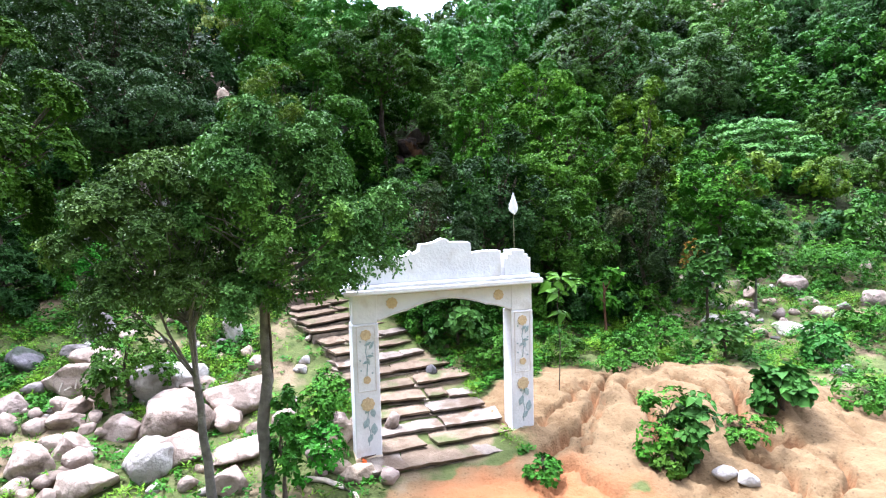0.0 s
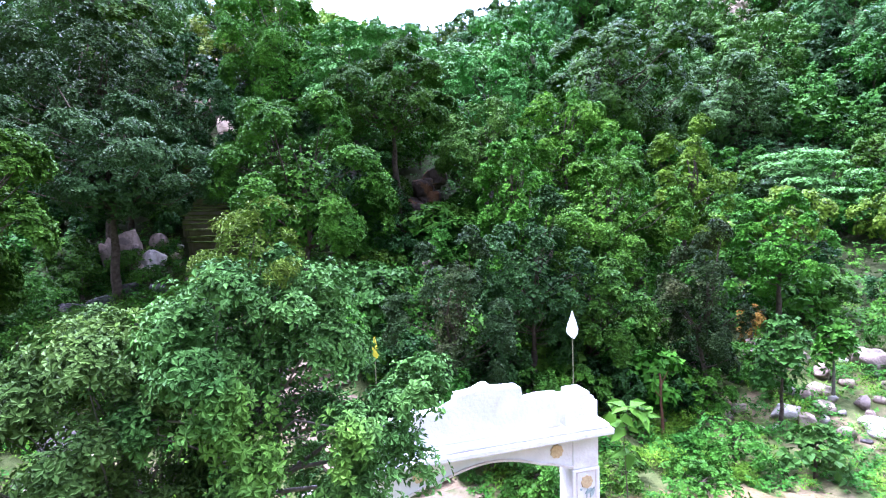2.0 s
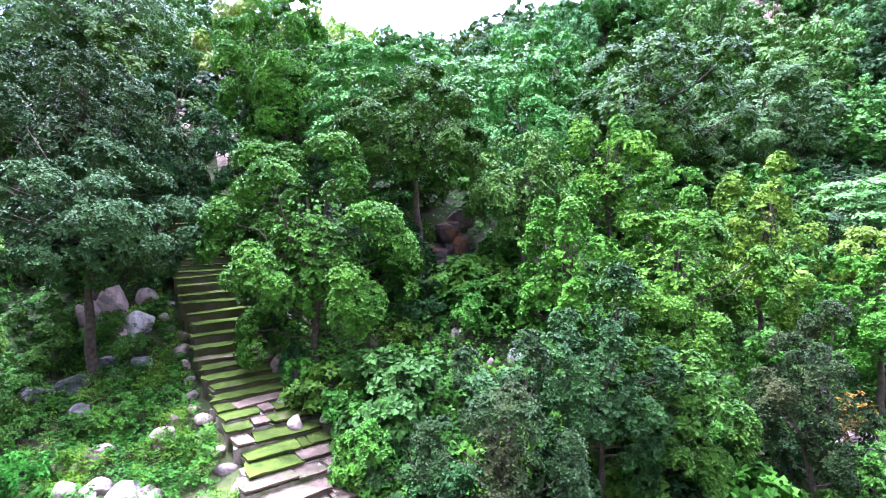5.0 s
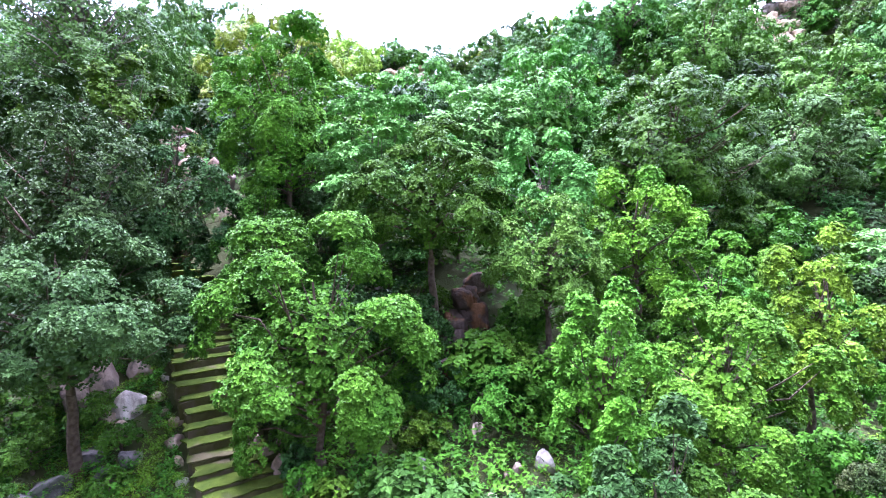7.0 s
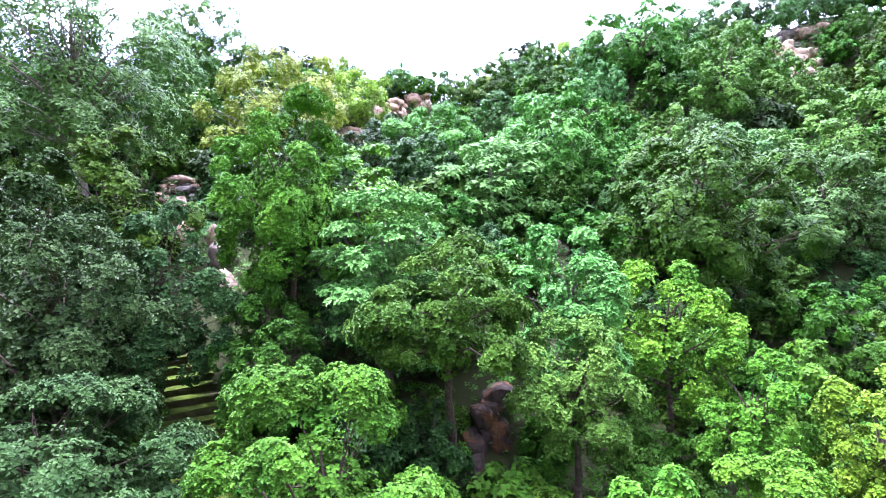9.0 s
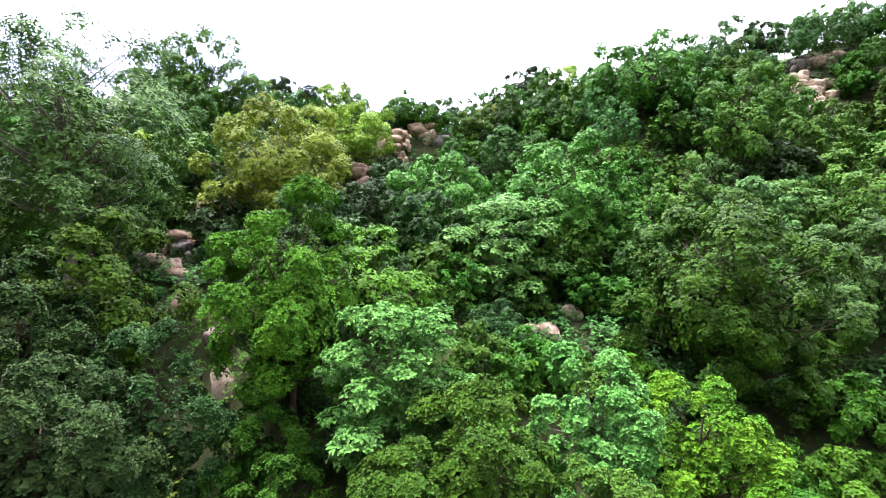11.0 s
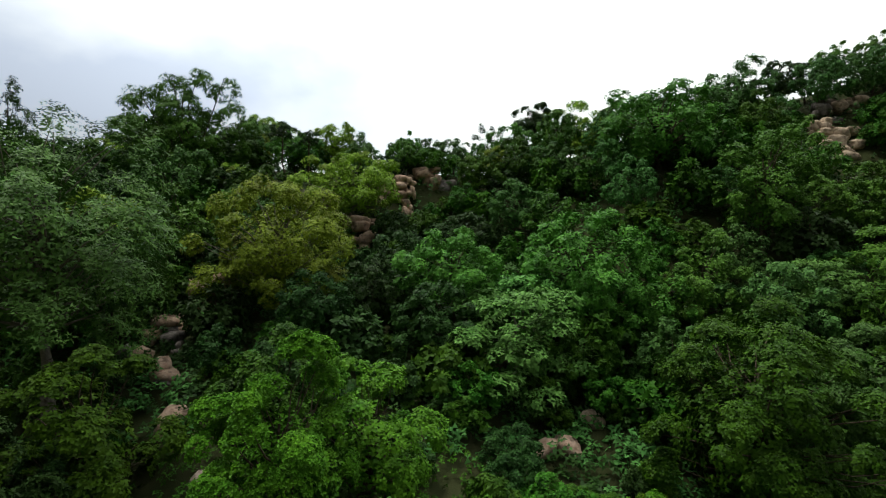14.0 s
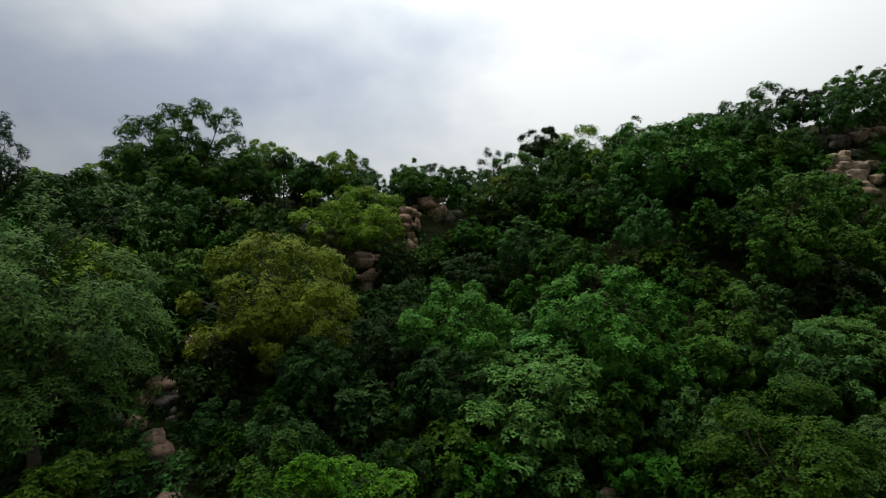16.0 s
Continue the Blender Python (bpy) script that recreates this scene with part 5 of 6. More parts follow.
    outline = [(x, arch_z(max(-1.27, min(1.27, x)))) for x in xs] + [(1.318, 3.04), (-1.318, 3.04)]
    beam = part("beam", extruded(outline, 0.0, 0.32), PLASTER, root, "white beam with a scalloped arch")
    lip = [(x, arch_z(max(-1.27, min(1.27, x)))) for x in xs]
    edge = part("arch_edge", extruded(lip + [(x, z + 0.028) for x, z in reversed(lip)], -0.03, -0.002), TRIM_GREY, beam, "grey moulded edge of the arch")
    edge.matrix_basis = pose(0, 0, -0.012)
    line = bmesh.new()
    box(line, -1.30, 1.30, -0.012, 0.01, 2.985, 3.0, 0)
    part("beam_line", line, TRIM_GREY, beam)
    for x in (-1.04, 1.05):
        f = part("flower_mosaic", rosette(0.105, 9), MOSAIC_TAN, beam, "tan mosaic flower")
        f.matrix_basis = pose(x, -0.002, 2.84)
    bm = bmesh.new()
    box(bm, -1.92, 1.92, -0.20, 0.50, 3.04, 3.13, 0.02)
    box(bm, -1.87, 1.87, -0.15, 0.45, 3.132, 3.20, 0.02)
    corn = part("cornice", bm, PLASTER, root, "projecting white cornice with chipped edges")
    for v in corn.data.vertices:
        v.co.z += 0.012 * noise.noise(Vector(v.co) * 3)
    # broken parapet: corner blocks, low walls and a wavy crest
    crest = [(-1.20, 3.2), (1.12, 3.2), (1.12, 3.69), (0.80, 3.70), (0.52, 3.67), (0.51, 3.80), (0.50, 3.86), (0.44, 3.885), (0.22, 3.89), (0.08, 3.90), (0.02, 3.955), (-0.03, 3.965),
             (-0.09, 3.95), (-0.20, 3.90), (-0.36, 3.875), (-0.48, 3.87), (-0.50, 3.75), (-0.62, 3.70), (-0.66, 3.76), (-0.70, 3.69), (-0.92, 3.66), (-1.06, 3.69), (-1.20, 3.68)]
    part("parapet", extruded(crest, 0.0, 0.20, 0.012), PLASTER, root, "white parapet with a broken wavy crest")
    for side in (-1, 1):
        block = [(-0.28, 3.2), (0.27, 3.2), (0.27, 3.53), (0.21, 3.53), (0.21, 3.60), (0.14, 3.60), (0.14, 3.68), (-0.14, 3.68), (-0.14, 3.61), (-0.22, 3.61), (-0.22, 3.53), (-0.28, 3.53)]
        b = part("corner_block", extruded([(x * side, z) for x, z in (block if side > 0 else block[::-1])], -0.04, 0.32, 0.01), PLASTER, root, "stepped white corner block")
        b.matrix_basis = pose(1.46 * side, 0, 0)
    return root


build_gate()

# ---- flag and post ----
CLOTH = material("white_cloth", (0.76, 0.76, 0.78), (0.84, 0.84, 0.85), rough=0.9, scale=12, bump=0.2, translucent=0.2)
POLE = material("bamboo_pole", (0.10, 0.10, 0.06), (0.18, 0.17, 0.10), rough=0.7, scale=12, bump=0.2)
RED_BARK = material("reddish_bark", (0.078, 0.0364, 0.0208), (0.143, 0.0715, 0.0455), rough=0.9, scale=9, bump=0.6)


def build_flag(x, y, lean, top, rows, mat, label):
    """A cloth tied to a thin pole; rows give distance down, half width and shift."""
    g = ground_z(x, y)
    root = thing("flag", pose(x, y, g), label, "flag")
    v, q = tube([(lean, 0, -0.2), (lean * 0.5, 0, 0.5 * (top - g)), (0, 0, top - 0.02 - g)], [0.009, 0.008, 0.006], 6)
    mesh_object("pole", v, q, POLE, root, True)
    v, q, n = [], [], 10
    for down, half, shift in rows:
        for k in range(n):
            a = 2 * math.pi * k / n
            v.append((shift + half * math.cos(a), 0.22 * half * math.sin(a) * (1 + 0.5 * math.sin(3 * a + down * 9)), top - g - down))
    for i in range(len(rows) - 1):
        for k in range(n):
            a, b = i * n + k, i * n + (k + 1) % n
            q.append((a, b, b + n, a + n))
    mesh_object("cloth", v, q, mat, root, True)


YELLOW_CLOTH = material("yellow_cloth", (0.62, 0.52, 0.03), (0.75, 0.66, 0.06), rough=0.9, scale=12, bump=0.2, translucent=0.2)
build_flag(1.42, 10.75, 0.02, 4.80, [(0.0, 0.01, 0.0), (0.10, 0.034, 0.0), (0.20, 0.07, 0.0), (0.30, 0.095, -0.005), (0.36, 0.085, 0.0), (0.41, 0.04, 0.012), (0.44, 0.008, 0.02)], CLOTH,
           "white folded cloth flag on a thin pole behind the gateway")
build_flag(-1.56, 9.80, 0.02, 4.68, [(0.0, 0.008, 0.0), (0.07, 0.02, 0.0), (0.15, 0.036, 0.004), (0.23, 0.046, 0.008), (0.28, 0.036, 0.012), (0.31, 0.006, 0.018)], YELLOW_CLOTH,
           "bright yellow cloth flag on a thin pole behind the gateway")


def build_post():
    g = ground_z(4.8, 15.7) - 0.1
    root = thing("tree_stump", pose(4.8, 15.7, g), "thin reddish brown dead trunk with a broken top", "dead trunk")
    rng = np.random.RandomState(3)
    v, q = tube([(0, 0, 0), (-0.02, 0, 0.5), (-0.05, 0.02, 1.0), (-0.06, 0.0, 1.5), (-0.09, 0.0, 1.75)], [0.05, 0.04, 0.034, 0.034, 0.015], 8)
    mesh_object("trunk", v, q, RED_BARK, root, True)
    for a, b in (((-0.05, 0, 1.4), (0.12, 0.02, 1.78)), ((-0.05, 0, 1.1), (-0.2, 0, 1.3))):
        v, q = tube(bent(a, b, rng), [0.018, 0.015, 0.012, 0.008], 6)
        mesh_object("branch", v, q, RED_BARK, root, True)


build_post()


# ---- bushes and saplings that stand alone ----
LEAF_BROAD = leaf_material("leaf_broad_blue_green", (0.046, 0.115, 0.034), (0.095, 0.20, 0.056))
LEAF_FRESH = leaf_material("leaf_fresh_green", (0.052, 0.15, 0.02), (0.115, 0.255, 0.034))
SPECIES["broad"] = (LEAF_BROAD, BARK, 0.20, 0.36, 4, 30, 16, "")
SPECIES["rosette"] = (LEAF_BROAD, BARK, 0.26, 0.40, 5, 9, 12, "")
SPECIES["fresh"] = (LEAF_FRESH, BARK, 0.12, 0.28, 5, 60, 22, "")
SPECIES["rust"] = (leaf_material("leaf_rusty_orange", (0.30, 0.14, 0.04), (0.48, 0.24, 0.06)), BARK, 0.10, 0.28, 5, 50, 22, "")
SPECIES["herb"] = (LEAF_MID, BARK, 0.10, 0.32, 5, 80, 20, "")
SPECIES["sapling"] = (LEAF_FRESH, BARK_PALE, 0.24, 0.34, 4, 18, 10, "")


def bush(kind, x, y, w, h, seed, label, name="bush", category="bush", low=0.5):
    g = ground_z(x, y)
    return tree(kind, x, y, g + h * low, w / 2, h * (1 - low) * 1.02, seed, most=600, simple="oval" if y > 11.5 else False, skirt=name != "sapling", label=label, category=category, name=name)


bush("fresh", 3.85, 9.25, 0.75, 1.0, 201, "leafy bright green bush growing on the sand bank", low=0.42)
bush("broad", 4.25, 9.1, 0.6, 1.0, 202, "dark broad-leaved bush on the sand bank", low=0.42)
bush("rosette", 6.5, 10.1, 0.7, 0.7, 203, "broad-leaved plant on the eroded sand bank", low=0.5)


def young_sapling(x, y, h, seed, label):
    """A thin stem with a few large drooping leaves near its top."""
    rng = np.random.RandomState(seed)
    g = ground_z(x, y)
    root = thing("sapling", pose(x, y, g), label, "sapling")
    stem = [(0, 0, -0.1), (0.03, 0, h * 0.4), (-0.02, 0.02, h * 0.75), (0.05, 0, h)]
    v, q = tube(stem, [0.011, 0.01, 0.008, 0.005], 6)
    mesh_object("stem", v, q, BARK, root, True)
    at = np.array([(0.05, 0.0, h), (0.22, 0.05, h - 0.06), (-0.12, 0.0, h - 0.1), (0.34, -0.03, h - 0.16), (0.02, 0.0, h - 0.35), (0.1, -0.05, h - 0.75)])
    for k, p in enumerate(at[1:]):
        v, q = tube([(0.0, 0.01, p[2] - 0.12), tuple(p)], [0.008, 0.005], 5)
        mesh_object("twig", v, q, BARK, root, True)
    v, q = sprig_mesh(at, rng.normal(size=(len(at), 3)) * 0.25 + np.array([0, -0.4, 1.0]), 4, 0.33, 0.27, rng, -0.2)
    mesh_object("leaves", v, q, LEAF_FRESH, root)


young_sapling(2.45, 11.4, 2.5, 204, "thin sapling with a few large light green leaves behind the gateway")
bush("broad", 8.0, 16.1, 0.9, 2.6, 205, "tall sapling with large grey-green leaves", "sapling", "sapling", 0.62)
bush("sapling", 10.2, 17.3, 0.8, 2.1, 206, "small sapling with yellow-green leaves", "sapling", "sapling", 0.66)
bush("broad", 7.4, 13.9, 0.9, 1.0, 207, "broad-leaved bush among white stones")
bush("broad", 9.75, 13.6, 0.9, 0.85, 208, "low broad-leaved plant in the grass")
for i, (kind, x, y, w, h) in enumerate((("mid", 4.4, 24.8, 1.9, 1.6), ("bright", 5.1, 25.9, 2.0, 1.8), ("mid", 3.7, 26.5, 1.8, 1.6), ("vivid", 5.6, 24.3, 1.7, 1.4), ("mid", 0.3, 25.2, 1.6, 1.5),
                                            ("bright", -0.5, 23.1, 1.5, 1.2), ("deep", -3.0, 25.2, 1.5, 1.5), ("mid", 3.0, 24.6, 1.7, 1.5))):
    bush(kind, x, y, w, h, 260 + i, "leafy green bush among the trees on the slope")
for i, (x, y, w, h) in enumerate(((-12.9, 18.6, 1.5, 1.0), (-11.9, 17.6, 1.1, 0.7), (-13.3, 20.6, 1.6, 1.1), (-11.3, 21.3, 1.0, 0.6), (-10.7, 19.9, 0.9, 0.5), (-12.6, 22.2, 1.4, 0.9), (-10.6, 17.7, 0.8, 0.5), (-14.2, 19.2, 1.5, 1.2))):
    bush("herb", x, y, w, h, 240 + i, "low green undergrowth below a dusky tree")
bush("herb", 8.6, 10.7, 0.85, 0.5, 209, "low leafy weed at the edge of the sand")
bush("herb", -6.6, 10.8, 1.2, 1.6, 210, "dark green bush growing between boulders")
bush("fresh", -2.2, 8.75, 0.8, 0.75, 211, "bright green bush at the foot of a young tree")
bush("fresh", -2.4, 10.0, 0.9, 1.0, 212, "bright green bush beside the steps")
bush("broad", 0.3, 13.4, 1.3, 1.3, 213, "dark broad-leaved bush behind the gateway")
bush("herb", -2.62, 8.15, 0.5, 1.7, 230, "leafy creeper growing round a young tree's trunk")
bush("herb", 1.1, 12.8, 1.1, 0.7, 214, "low green bush behind the gateway")
bush("herb", 3.0, 13.3, 1.0, 0.6, 215, "low green bush above the sand bank")
bush("herb", 4.3, 12.6, 1.2, 0.6, 216, "low green bush above the sand bank")
bush("herb", 5.9, 14.4, 1.2, 0.95, 217, "low green bush above the sand bank")
bush("fresh", -10.4, 15.5, 1.2, 1.1, 218, "bright green bush among stones")
bush("fresh", -9.6, 18.2, 1.2, 0.7, 219, "bright green bush beside the stairs")
bush("broad", -2.6, 17.6, 2.2, 1.9, 220, "broad-leaved bush on the slope beside the stairs")
bush("fresh", -3.1, 16.6, 1.6, 1.7, 221, "yellowish green bush beside the stairs")
bush("herb", 5.4, 9.3, 0.7, 0.4, 222, "small weed on the sand bank")
bush("herb", 3.8, 8.8, 0.6, 0.32, 223, "small weed on the sand bank")
bush("herb", 1.6, 8.8, 0.55, 0.25, 224, "small weed on the red soil")
bush("rust", 9.1, 19.5, 0.6, 1.6, 232, "dying bush with rusty orange leaves", low=0.55)
bush("herb", 12.2, 15.1, 1.3, 0.8, 225, "low green bush in the grass")
bush("herb", 8.5, 18.1, 1.8, 1.1, 226, "low green bush among stones")
bush("herb", 14.3, 19.3, 2.0, 1.2, 227, "low green bush among stones")

for i, (bx, by, bw, bh) in enumerate(((-1.0, 21.6, 1.6, 1.2), (-0.1, 22.6, 1.8, 1.5), (0.9, 21.6, 1.6, 1.3), (1.9, 22.4, 1.8, 1.5), (-3.3, 22.4, 1.6, 1.2), (-2.9, 20.9, 1.4, 1.0), (2.9, 23.2, 1.8, 1.6), (0.3, 24.8, 1.6, 1.6))):
    bush("bright" if i % 3 else "fresh", bx, by, bw, bh, 240 + i, "bright green bush among dark rocks", low=0.42)

for i, (bx, by, bw, bh) in enumerate(((-3.2, 23.6, 1.9, 2.8), (1.7, 15.5, 1.6, 1.2), (0.7, 16.1, 1.7, 1.7), (2.6, 16.0, 1.6, 1.3), (3.7, 16.4, 1.6, 1.4), (4.4, 17.7, 1.9, 1.6), (5.5, 16.9, 1.5, 1.1),
                                        (6.4, 16.8, 1.4, 1.2), (7.0, 18.6, 1.7, 1.3), (-0.6, 14.1, 1.5, 1.4), (-1.4, 15.4, 1.6, 1.5), (5.6, 19.2, 1.8, 1.6), (-2.2, 15.9, 1.5, 1.3))):
    bush(("dark", "mid", "dark", "bright")[i % 4], bx, by, bw, bh, 270 + i, "leafy green bush at the foot of the trees", low=0.42)

bush("dark", -11.6, 13.8, 2.0, 2.0, 260, "dark green bush below tall trees")
bush("dark", -12.9, 14.6, 2.2, 2.6, 261, "dark green bush below tall trees")
bush("mid", -11.3, 15.3, 1.4, 1.4, 262, "green bush below tall trees")

# small things beside the gateway
PIPE = material("pale_pipe", (0.45, 0.375, 0.3), (0.63, 0.54, 0.45), rough=0.6, scale=14, bump=0.2)
ORANGE_CLOTH = material("orange_cloth", (0.42, 0.075, 0.02), (0.55, 0.12, 0.03), rough=0.9, scale=18, bump=0.4)
WHITEWASH = material("whitewash", (0.476, 0.408, 0.34), (0.612, 0.544, 0.476), rough=0.9, scale=20, bump=0.2)


def build_pipe():
    pts = [(-2.45, 8.72), (-2.1, 8.68), (-1.8, 8.56), (-1.55, 8.36), (-1.4, 8.1)]
    root = thing("pipe", pose(pts[0][0], pts[0][1], ground_z(*pts[0])), "bent pale pipe lying on the soil before the gateway", "pipe")
    inv = root.matrix_world.inverted()
    v, q = tube([inv @ Vector((px, py, ground_z(px, py) + 0.04)) for px, py in pts], [0.045] * len(pts), 10)
    mesh_object("pipe_body", v, q, PIPE, root, True)


def crumpled(name, x, y, z, size, mat, label, category, seed):
    bm = bmesh.new()
    bmesh.ops.create_icosphere(bm, subdivisions=3, radius=1)
    off = Vector((seed, 3.1, 7.7))
    for v in bm.verts:
        k = 1 + 0.5 * noise.noise(v.co * 1.6 + off) + 0.25 * noise.noise(v.co * 4 + off)
        v.co = (v.co.x * size[0] * k, v.co.y * size[1] * k, max(v.co.z, -0.4) * size[2] * k)
    ob = part(name, bm, mat)
    ob.matrix_world = pose(x, y, z)
    return tagged(ob, label, category)


build_pipe()
crumpled("cloth_scrap", -1.50, 9.12, ground_z(-1.50, 9.12) + 0.04, (0.055, 0.05, 0.09), ORANGE_CLOTH, "small orange cloth scrap at the foot of the pillar", "cloth", 1.0)


def painted_rock_marks():
    """Faded painted strokes on the front of a large boulder."""
    rock_ob = min((o for o in scene.objects if o.name.startswith("boulder")), key=lambda o: math.hypot(o.matrix_world.translation.x + 7.92, o.matrix_world.translation.y - 11.35))
    m = rock_ob.matrix_world
    inv = m.inverted()
    eye = Vector((-5.5, 5.0, 2.6))
    centre = m.translation
    way = (centre - eye).normalized()
    across = way.cross(Vector((0, 0, 1))).normalized()
    up = across.cross(way)
    for x0, z0, x1, z1 in ((-0.36, -0.12, -0.30, 0.06), (-0.26, -0.10, -0.12, -0.04), (-0.05, -0.09, -0.02, 0.10), (0.05, -0.10, 0.10, 0.08), (0.05, 0.09, 0.18, 0.10), (0.20, -0.06, 0.30, 0.06)):
        pts = []
        for k in range(5):
            f = k / 4
            aim = centre + across * (x0 + (x1 - x0) * f) + up * (z0 + (z1 - z0) * f)
            start = inv @ (aim - way * 3)
            hit, place, normal, _ = rock_ob.ray_cast(start, (inv.to_3x3() @ way).normalized())
            if hit:
                pts.append(place + normal * 0.004)
        if len(pts) > 2:
            v, q = tube(pts, [0.016] * len(pts), 5)
            ob = mesh_object("painted_mark", v, q, WHITEWASH, rock_ob, True)


bpy.context.view_layer.update()
painted_rock_marks()

# ---- forest that fills the slope ----
HEROES = [(o.matrix_world.translation.x, o.matrix_world.translation.y) for o in scene.objects if o.parent is None and o.name.startswith("tree") and o.type == "EMPTY"]


def near_line(x, y, line, r):
    for (ax, ay), (bx, by) in zip(line, line[1:]):
        d = Vector((bx - ax, by - ay))
        t = max(0, min(1, (Vector((x - ax, y - ay)).dot(d)) / d.length_squared))
        if math.hypot(x - ax - d.x * t, y - ay - d.y * t) < r:
            return True
    return False


GULLY = [(-12.6, 29.5), (-13.3, 32.5), (-15.5, 35.5), (-18.5, 39), (-20.8, 43), (-20, 46)]
BARE_SPOTS = [(-9.5, 66, 3.6), (-6.3, 69, 3.2), (-14.5, 61, 3.0), (33, 65, 2.8), (36, 69.5, 2.0), (27.5, 62, 1.2), (1.6, 37.2, 1.2), (10.2, 50, 0.8), (-2, 22.5, 0.5), (0.2, 19.2, 0.6)]


# rocks and stairs that stand open to the south, seen over the trees below them
OPEN_TO = [(-20.4, 46.0, 17.6), (-20.5, 43.1, 15.6), (-19.4, 40.3, 14.4), (-17.4, 37.4, 13.2), (-15.4, 34.5, 13.2), (-13.2, 32.6, 12.6), (-12.6, 31.2, 11.8), (-9.5, 67.5, 24.0), (-6.5, 70.0, 25.0), (-13.2, 62.0, 21.5),
           (-15.8, 63.0, 22.8), (33.0, 67.0, 28.0), (33.5, 66.0, 27.0), (36.0, 71.0, 32.0), (2.0, 39.4, 11.2)]
LOOKOUTS = [(-3.0, 10.8, 20.8), (-3.6, 13.0, 26.0)]


def in_the_way(x, y, size, tall):
    """True where a tree would stand before one of the open rocks."""
    top = ground_z(x, y) + tall
    for px, py, pz in OPEN_TO:
        for vx, vy, vz in LOOKOUTS:
            d = Vector((px - vx, py - vy))
            t = Vector((x - vx, y - vy)).dot(d) / d.length_squared
            if 0.2 < t < 1.02 and math.hypot(x - vx - d.x * t, y - vy - d.y * t) < size + 0.3 and top > vz + (pz - vz) * t:
                return True
    return False


def open_ground(x, y, size):
    if near_line(x, y, STAIR_LINE, 1.25 + size):
        return True
    if near_line(x, y, GULLY, 1.3 + size * 0.8):
        return True
    if y < 16.5 and -11.5 < x < 20:
        return True
    if y < 20.5 and 5.5 < x < 20:
        return True
    if y < 19.5 and -13 < x < -3.5 or y < 24.6 and -14.2 < x < -8.2:
        return True
    return any(math.hypot(x - a, y - b) < r + size * 0.4 for a, b, r in BARE_SPOTS)


def prototype(kind, rx, rz, lift, seed, most, name="tree", category="tree", label="", group=""):
    """One tree or bush at the origin, to be copied and then removed."""
    return tree(kind, 0, 0, lift, rx, rz, seed, most=most, base=0.0, limb_step=14, skirt=False, name=name, category=category, label=label, group=group)


def drop_thing(ob):
    for o in (*ob.children_recursive, ob):
        bpy.data.objects.remove(o)


def scatter(protos, choose, spots, rng):
    for x, y, s in spots:
        p = protos[choose(x, y, rng)]
        p = p[rng.randint(len(p))]
        m = Matrix.Translation((x, y, ground_z(x, y) - 0.12 * s)) @ pose(0, 0, 0, rng.uniform(-5, 5), rng.uniform(-5, 5), rng.uniform(0, 360)) @ Matrix.Diagonal((s, s, s * rng.uniform(0.85, 1.18), 1))
        copy_thing(p, m)


def spread(rng, y0, y1, gap, low, high, tries, avoid):
    """Random spots with a least gap, within the wedge that lies ahead."""
    out = []
    for _ in range(tries):
        y = rng.uniform(y0, y1)
        x = rng.uniform(-1, 1) * (0.95 * y + 4)
        s = rng.uniform(low, high)
        if avoid(x, y, s) or any((x - a) ** 2 + (y - b) ** 2 < gap * gap for a, b, _ in out):
            continue
        out.append((x, y, s))
    return out


def hero_near(x, y, r):
    return any((x - a) ** 2 + (y - b) ** 2 < r * r for a, b in HEROES)


FILL = np.random.RandomState(31)
TREES_NEAR = {k: [prototype(k, 1.7, 1.5, 1.5, 300 + 10 * i + j, 760, group="forest trees") for j in range(2)] for i, k in enumerate(("dark", "mid", "bright", "yellow"))}
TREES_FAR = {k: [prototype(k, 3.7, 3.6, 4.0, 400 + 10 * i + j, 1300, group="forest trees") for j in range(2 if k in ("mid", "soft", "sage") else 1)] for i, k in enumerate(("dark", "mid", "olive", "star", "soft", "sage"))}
BUSHES = {k: [prototype(k, 1.0, 0.85, 0.75, 500 + 10 * i + j, 250, "bush", "bush", t, "undergrowth bushes") for j in range(2)]
          for i, (k, t) in enumerate((("dark", "dark green undergrowth bush on the slope"), ("mid", "green undergrowth bush on the slope"), ("bright", "bright green undergrowth bush on the slope")))}


def near_kind(x, y, rng):
    # dark fillers prevail, putting the shaded gaps between crowns into leaf colour
    r = rng.uniform()
    if x > -1:
        return "bright" if r < 0.4 else ("yellow" if r < 0.58 else ("mid" if r < 0.85 else "dark")) if y < 28.5 else ("dark" if r < 0.6 else "mid")
    return "dark" if r < 0.6 else ("mid" if r < 0.9 else "bright")


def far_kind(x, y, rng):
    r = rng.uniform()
    # on the right most crowns carry haze as a pale, bluish leaf colour
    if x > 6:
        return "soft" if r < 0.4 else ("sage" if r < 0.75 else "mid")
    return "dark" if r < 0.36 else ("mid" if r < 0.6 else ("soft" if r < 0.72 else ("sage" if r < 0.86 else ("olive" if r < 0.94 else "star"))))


def bush_kind(x, y, rng):
    r = rng.uniform()
    if -4 < x < 14 and y < 32:
        return "bright" if r < 0.6 else "mid"
    return "dark" if r < 0.35 else ("mid" if r < 0.85 else "bright")


